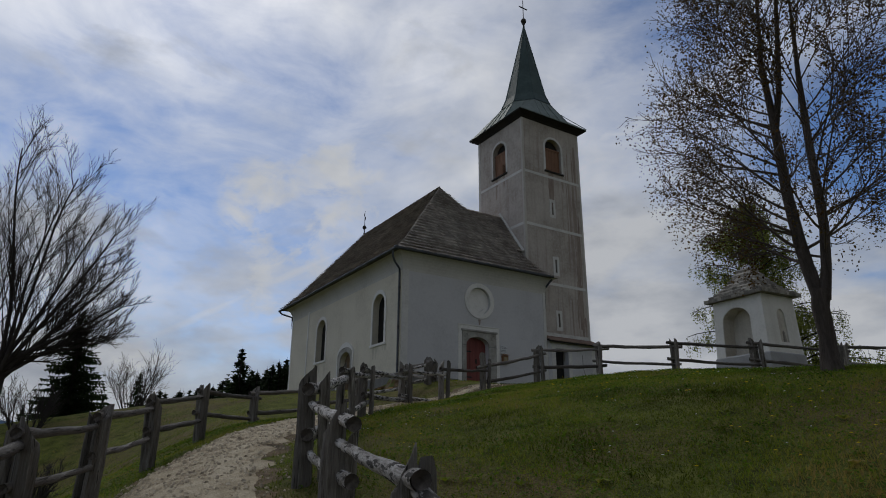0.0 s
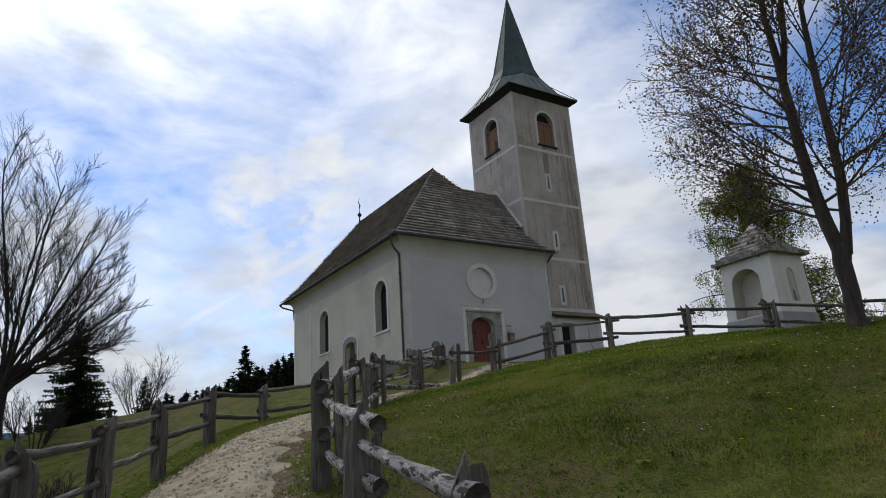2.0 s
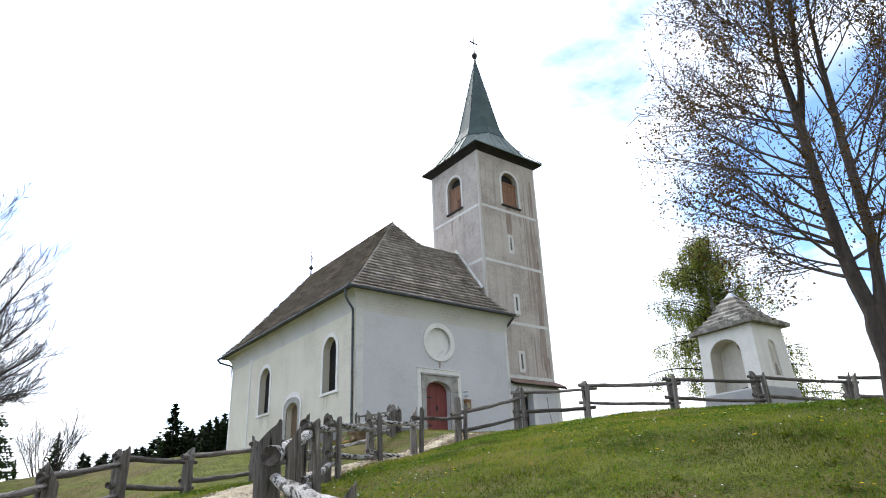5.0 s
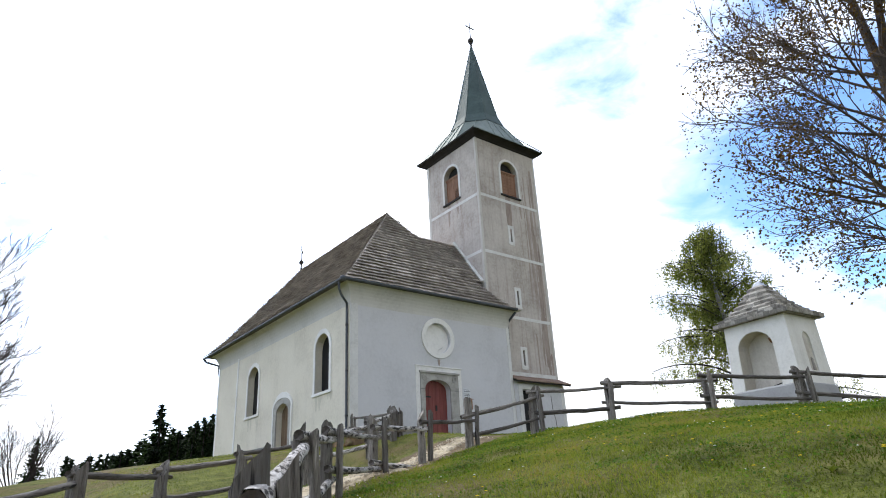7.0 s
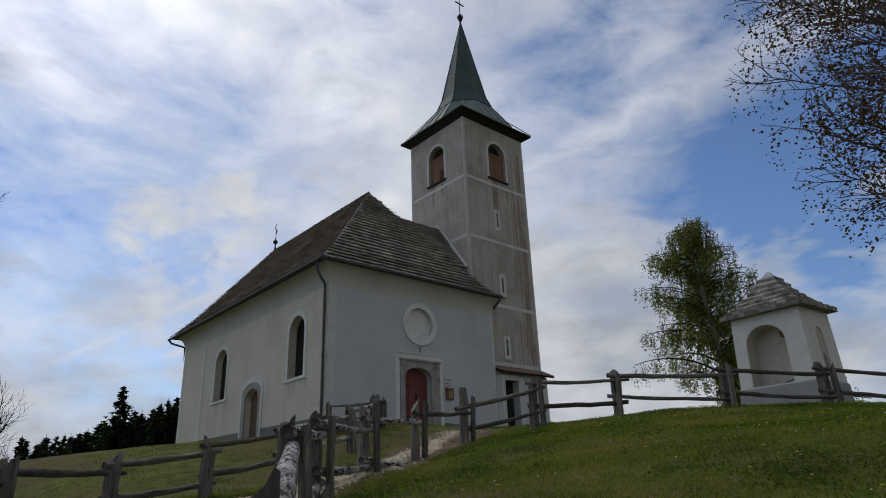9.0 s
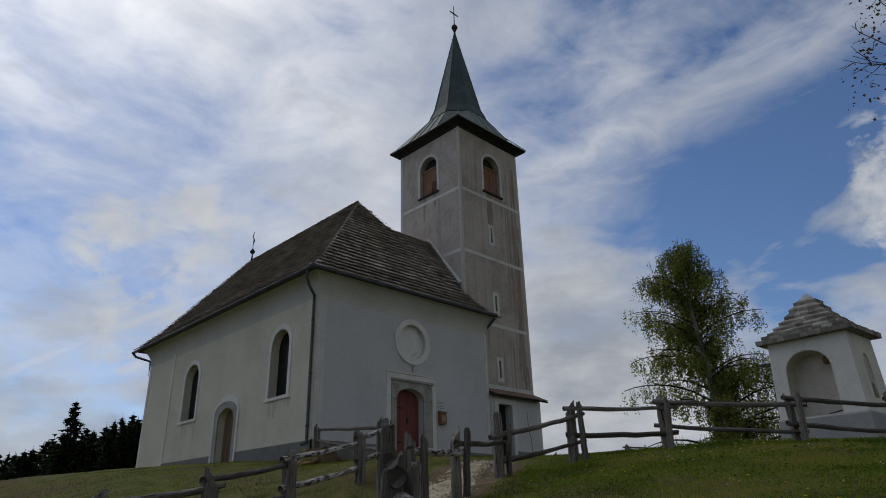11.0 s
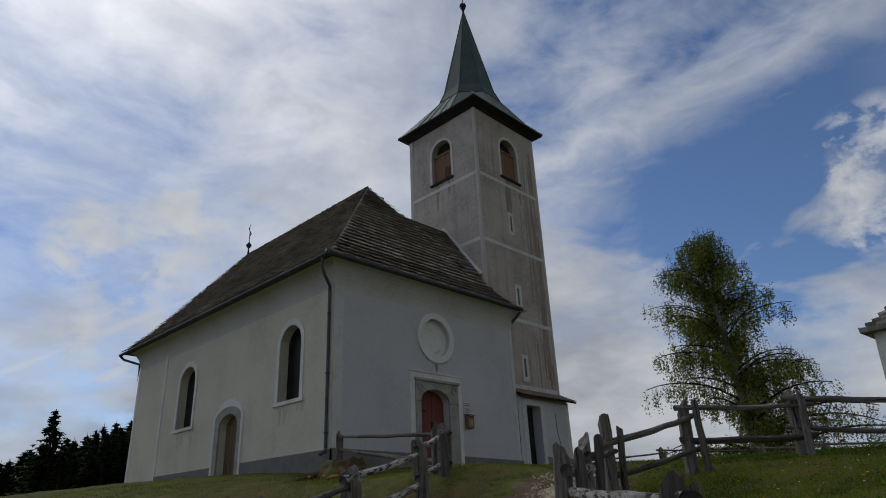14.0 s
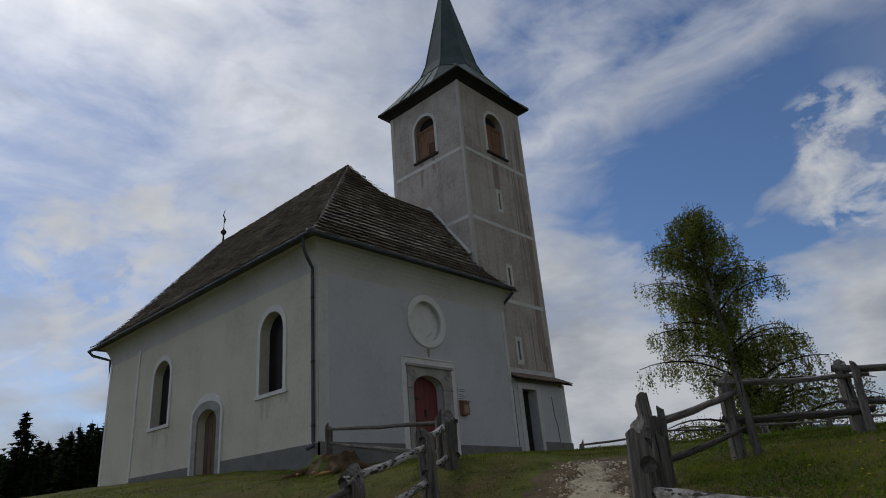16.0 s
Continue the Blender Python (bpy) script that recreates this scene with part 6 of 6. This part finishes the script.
# ---- grass, flowers, tufts ----
def make_grass():
    rnd = np.random.default_rng(7)
    way = np.array([tuple(way_at(i / 120)[0]) for i in range(107)])

    def scatter(n, x0, x1, y0, y1):
        return np.stack([rnd.uniform(x0, x1, n), rnd.uniform(y0, y1, n)], 1)

    # thick near the way, thinner up the slope
    p = np.concatenate([scatter(170000, -4, 9, -3, 12), scatter(130000, 2, 14, -3, 11), scatter(70000, 8, 21, 5, 20), scatter(50000, -6, 10.2, 11, 24)])
    d = np.min(np.hypot(p[:, None, 0] - way[None, ::3, 0], p[:, None, 1] - way[None, ::3, 1]), axis=1)
    keep = (d > 0.6 + 0.5 * rnd.random(len(p))) & ~((p[:, 0] > 10.2) & (p[:, 1] > 19.85))
    late = np.min(np.hypot(p[:, None, 0] - way[None, 82:, 0], p[:, None, 1] - way[None, 82:, 1]), axis=1)
    keep &= late > 0.5 + 0.6 * rnd.random(len(p))
    p = p[keep]
    n = len(p)
    z = ground_z(p[:, 0], p[:, 1])
    clump = np.clip(0.55 + 0.6 * np.sin(p[:, 0] * 2.1 + np.sin(p[:, 1] * 1.3)) * np.sin(p[:, 1] * 1.7 + 0.6 * np.sin(p[:, 0] * 2.6)), 0.15, 1.2)
    h = (0.016 + 0.03 * rnd.random(n) ** 1.8) * (0.55 + 0.75 * clump)
    a = rnd.uniform(0, 2 * math.pi, n)
    w = 0.004 + 0.006 * rnd.random(n)
    lean = h * rnd.uniform(0.2, 1.1, n)
    la = rnd.uniform(0, 2 * math.pi, n)
    v = np.zeros((n, 3, 3))
    v[:, 0] = np.stack([p[:, 0] - w * np.cos(a), p[:, 1] - w * np.sin(a), z - 0.01], 1)
    v[:, 1] = np.stack([p[:, 0] + w * np.cos(a), p[:, 1] + w * np.sin(a), z - 0.01], 1)
    v[:, 2] = np.stack([p[:, 0] + lean * np.cos(la), p[:, 1] + lean * np.sin(la), z + h], 1)
    me = bpy.data.meshes.new("grass")
    me.vertices.add(3 * n)
    me.vertices.foreach_set("co", v.ravel())
    me.loops.add(3 * n)
    me.loops.foreach_set("vertex_index", np.arange(3 * n, dtype=np.int32))
    me.polygons.add(n)
    me.polygons.foreach_set("loop_start", np.arange(0, 3 * n, 3, dtype=np.int32))
    me.update(calc_edges=True)
    single("grass", me, BLADE, "short spring grass blades covering the slope", "grass", kind="stuff")


def make_clover():
    """Low round leaves between the blades, in patches."""
    rnd = np.random.default_rng(23)
    n = 130000
    p = np.stack([rnd.uniform(-1, 14, n), rnd.uniform(-3, 11.5, n)], 1)
    patch = np.sin(p[:, 0] * 1.7 + 1.2 * np.sin(p[:, 1] * 1.1)) * np.sin(p[:, 1] * 1.9 + np.sin(p[:, 0] * 1.3)) + 0.5 * np.sin(p[:, 0] * 4.3) * np.sin(p[:, 1] * 5.1)
    way = np.array([tuple(way_at(i / 120)[0]) for i in range(107)])
    d = np.min(np.hypot(p[:, None, 0] - way[None, ::3, 0], p[:, None, 1] - way[None, ::3, 1]), axis=1)
    p = p[(patch > rnd.uniform(-0.7, 0.6, n)) & (d > 0.95)]
    n = len(p)
    z = ground_z(p[:, 0], p[:, 1]) + rnd.uniform(0.012, 0.05, n)
    r = rnd.uniform(0.007, 0.017, n)
    a = rnd.uniform(0, 2 * math.pi, n)
    tx, ty = rnd.normal(0, 0.35, n), rnd.normal(0, 0.35, n)
    v = np.zeros((n, 4, 3))
    for k in range(4):
        dx, dy = r * np.cos(a + k * math.pi / 2), r * np.sin(a + k * math.pi / 2)
        v[:, k] = np.stack([p[:, 0] + dx, p[:, 1] + dy, z + dx * tx + dy * ty], 1)
    me = bpy.data.meshes.new("clover")
    me.vertices.add(4 * n)
    me.vertices.foreach_set("co", v.ravel())
    me.loops.add(4 * n)
    me.loops.foreach_set("vertex_index", np.arange(4 * n, dtype=np.int32))
    me.polygons.add(n)
    me.polygons.foreach_set("loop_start", np.arange(0, 4 * n, 4, dtype=np.int32))
    me.update(calc_edges=True)
    single("clover", me, CLOVER, "low clover leaves in patches through the grass", "clover", kind="stuff")


def make_flowers():
    rnd = random.Random(9)
    yellow, white, tuft = Buf(), Buf(), Buf()
    way = [way_at(i / 60)[0] for i in range(61)]
    for k in range(900):
        x, y = rnd.uniform(1.5, 14), rnd.uniform(-3, 9.5)
        patch = noise.noise((x * 0.45, y * 0.45, 3.0))
        if min((Vector((x, y)) - q).length for q in way) < 1.2 or patch < 0.0:
            continue
        z = gz(x, y)
        kind = rnd.random()
        r = rnd.uniform(0.012, 0.022)
        buf = yellow if kind < 0.6 else white
        c = Vector((x, y, z + rnd.uniform(0.03, 0.08)))
        r = r if kind < 0.6 else r * 0.7
        ring = [c + Vector((r * math.cos(t), r * math.sin(t), 0.004 * math.sin(3 * t))) for t in np.linspace(0, 6.283, 7)[:-1]]
        buf.add(ring + [c + Vector((0, 0, 0.008))], [(i, (i + 1) % 6, 6) for i in range(6)])
    single("dandelion_flowers", yellow, YELLOW, "yellow dandelion heads scattered in the grass", "flowers", kind="stuff")
    single("daisy_flowers", white, WHITE_P, "small white daisies scattered in the grass", "flowers", kind="stuff")
    # broad-leaved weeds in low rosettes
    for k in range(260):
        x, y = rnd.uniform(0, 12), rnd.uniform(-3, 9.5)
        if min((Vector((x, y)) - q).length for q in way) < 1.2 or noise.noise((x * 0.6, y * 0.6, 8.0)) < 0.05:
            continue
        for j in range(7):
            t = rnd.random() * 6.28
            ln = rnd.uniform(0.05, 0.13)
            d, s = Vector((math.cos(t), math.sin(t), 0)), Vector((-math.sin(t), math.cos(t), 0)) * 0.022
            c = Vector((x, y, gz(x, y) + 0.01))
            tuft.add([c, c + d * ln * 0.6 + s + Vector((0, 0, 0.035)), c + d * ln + Vector((0, 0, 0.02)), c + d * ln * 0.6 - s + Vector((0, 0, 0.035))], [(0, 1, 2, 3)])
    single("weeds", tuft, BLADE, "low broad-leaved weeds in the meadow", "weeds", kind="stuff")


make_grass()
make_clover()
make_flowers()


def make_stump():
    rnd = random.Random(14)
    x, y = 9.35, 18.2
    z = gz(x, y)
    stump = thing("tree_stump", (x, y, z), "rotten orange-brown tree stump with moss beside the church corner", "stump")
    verts, faces = [], []
    sides = 16
    off = [1 + 0.35 * (rnd.random() - 0.5) for _ in range(sides)]
    prof = [(0.66, -0.1), (0.56, 0.05), (0.46, 0.15), (0.42, 0.26), (0.38, 0.33)]
    for i, (r, h) in enumerate(prof):
        for j in range(sides):
            t = 2 * math.pi * j / sides
            rr = r * (off[j] if i < 3 else 0.5 + 0.5 * off[j])
            verts.append((x + rr * math.cos(t), y + rr * math.sin(t), z + h + (0.09 * (rnd.random() - 0.5) if i == 4 else 0)))
    for i in range(len(prof) - 1):
        for j in range(sides):
            faces.append((i * sides + j, i * sides + (j + 1) % sides, (i + 1) * sides + (j + 1) % sides, (i + 1) * sides + j))
    part("stump_body", Buf().add(verts, faces), MOSS_STUMP, stump)
    top = verts[-sides:]
    part("broken_top", Buf().add(top + [(x, y, z + 0.25)], [(j, (j + 1) % sides, sides) for j in range(sides)]), STUMP_TOP, stump, "crumbling yellow-brown top")
    for k in range(5):
        t = k * 1.3
        part("root", Buf().tube([(x + 0.35 * math.cos(t), y + 0.35 * math.sin(t), z + 0.12), (x + 0.7 * math.cos(t + 0.2), y + 0.7 * math.sin(t + 0.2), z + 0.0), (x + 1.0 * math.cos(t + 0.1), y + 1.0 * math.sin(t + 0.1), z - 0.08)], [0.10, 0.07, 0.03], 7, bumps=0.2, seed=k), MOSS_STUMP, stump)

    for k in range(12):
        t, r = rnd.random() * 6.28, rnd.uniform(0.45, 0.95)
        c, d, w = Vector((x + r * math.cos(t), y + r * math.sin(t), 0)), Vector((math.cos(t + 1.2), math.sin(t + 1.2), 0.15)), rnd.uniform(0.08, 0.2)
        c.z = gz(c.x, c.y) + 0.04
        part("splinter", Buf().tube([c - d * w, c, c + d * w], [0.012, 0.045, 0.015], 5, bumps=0.3, seed=k), STUMP_TOP, stump, "crumbled orange wood")


STUMP_TOP = surface("rotten_wood", [(0.16, 0.085, 0.03), (0.30, 0.17, 0.05), (0.40, 0.25, 0.09)], 4.0, 0.95, 0.9, 7)
make_stump()
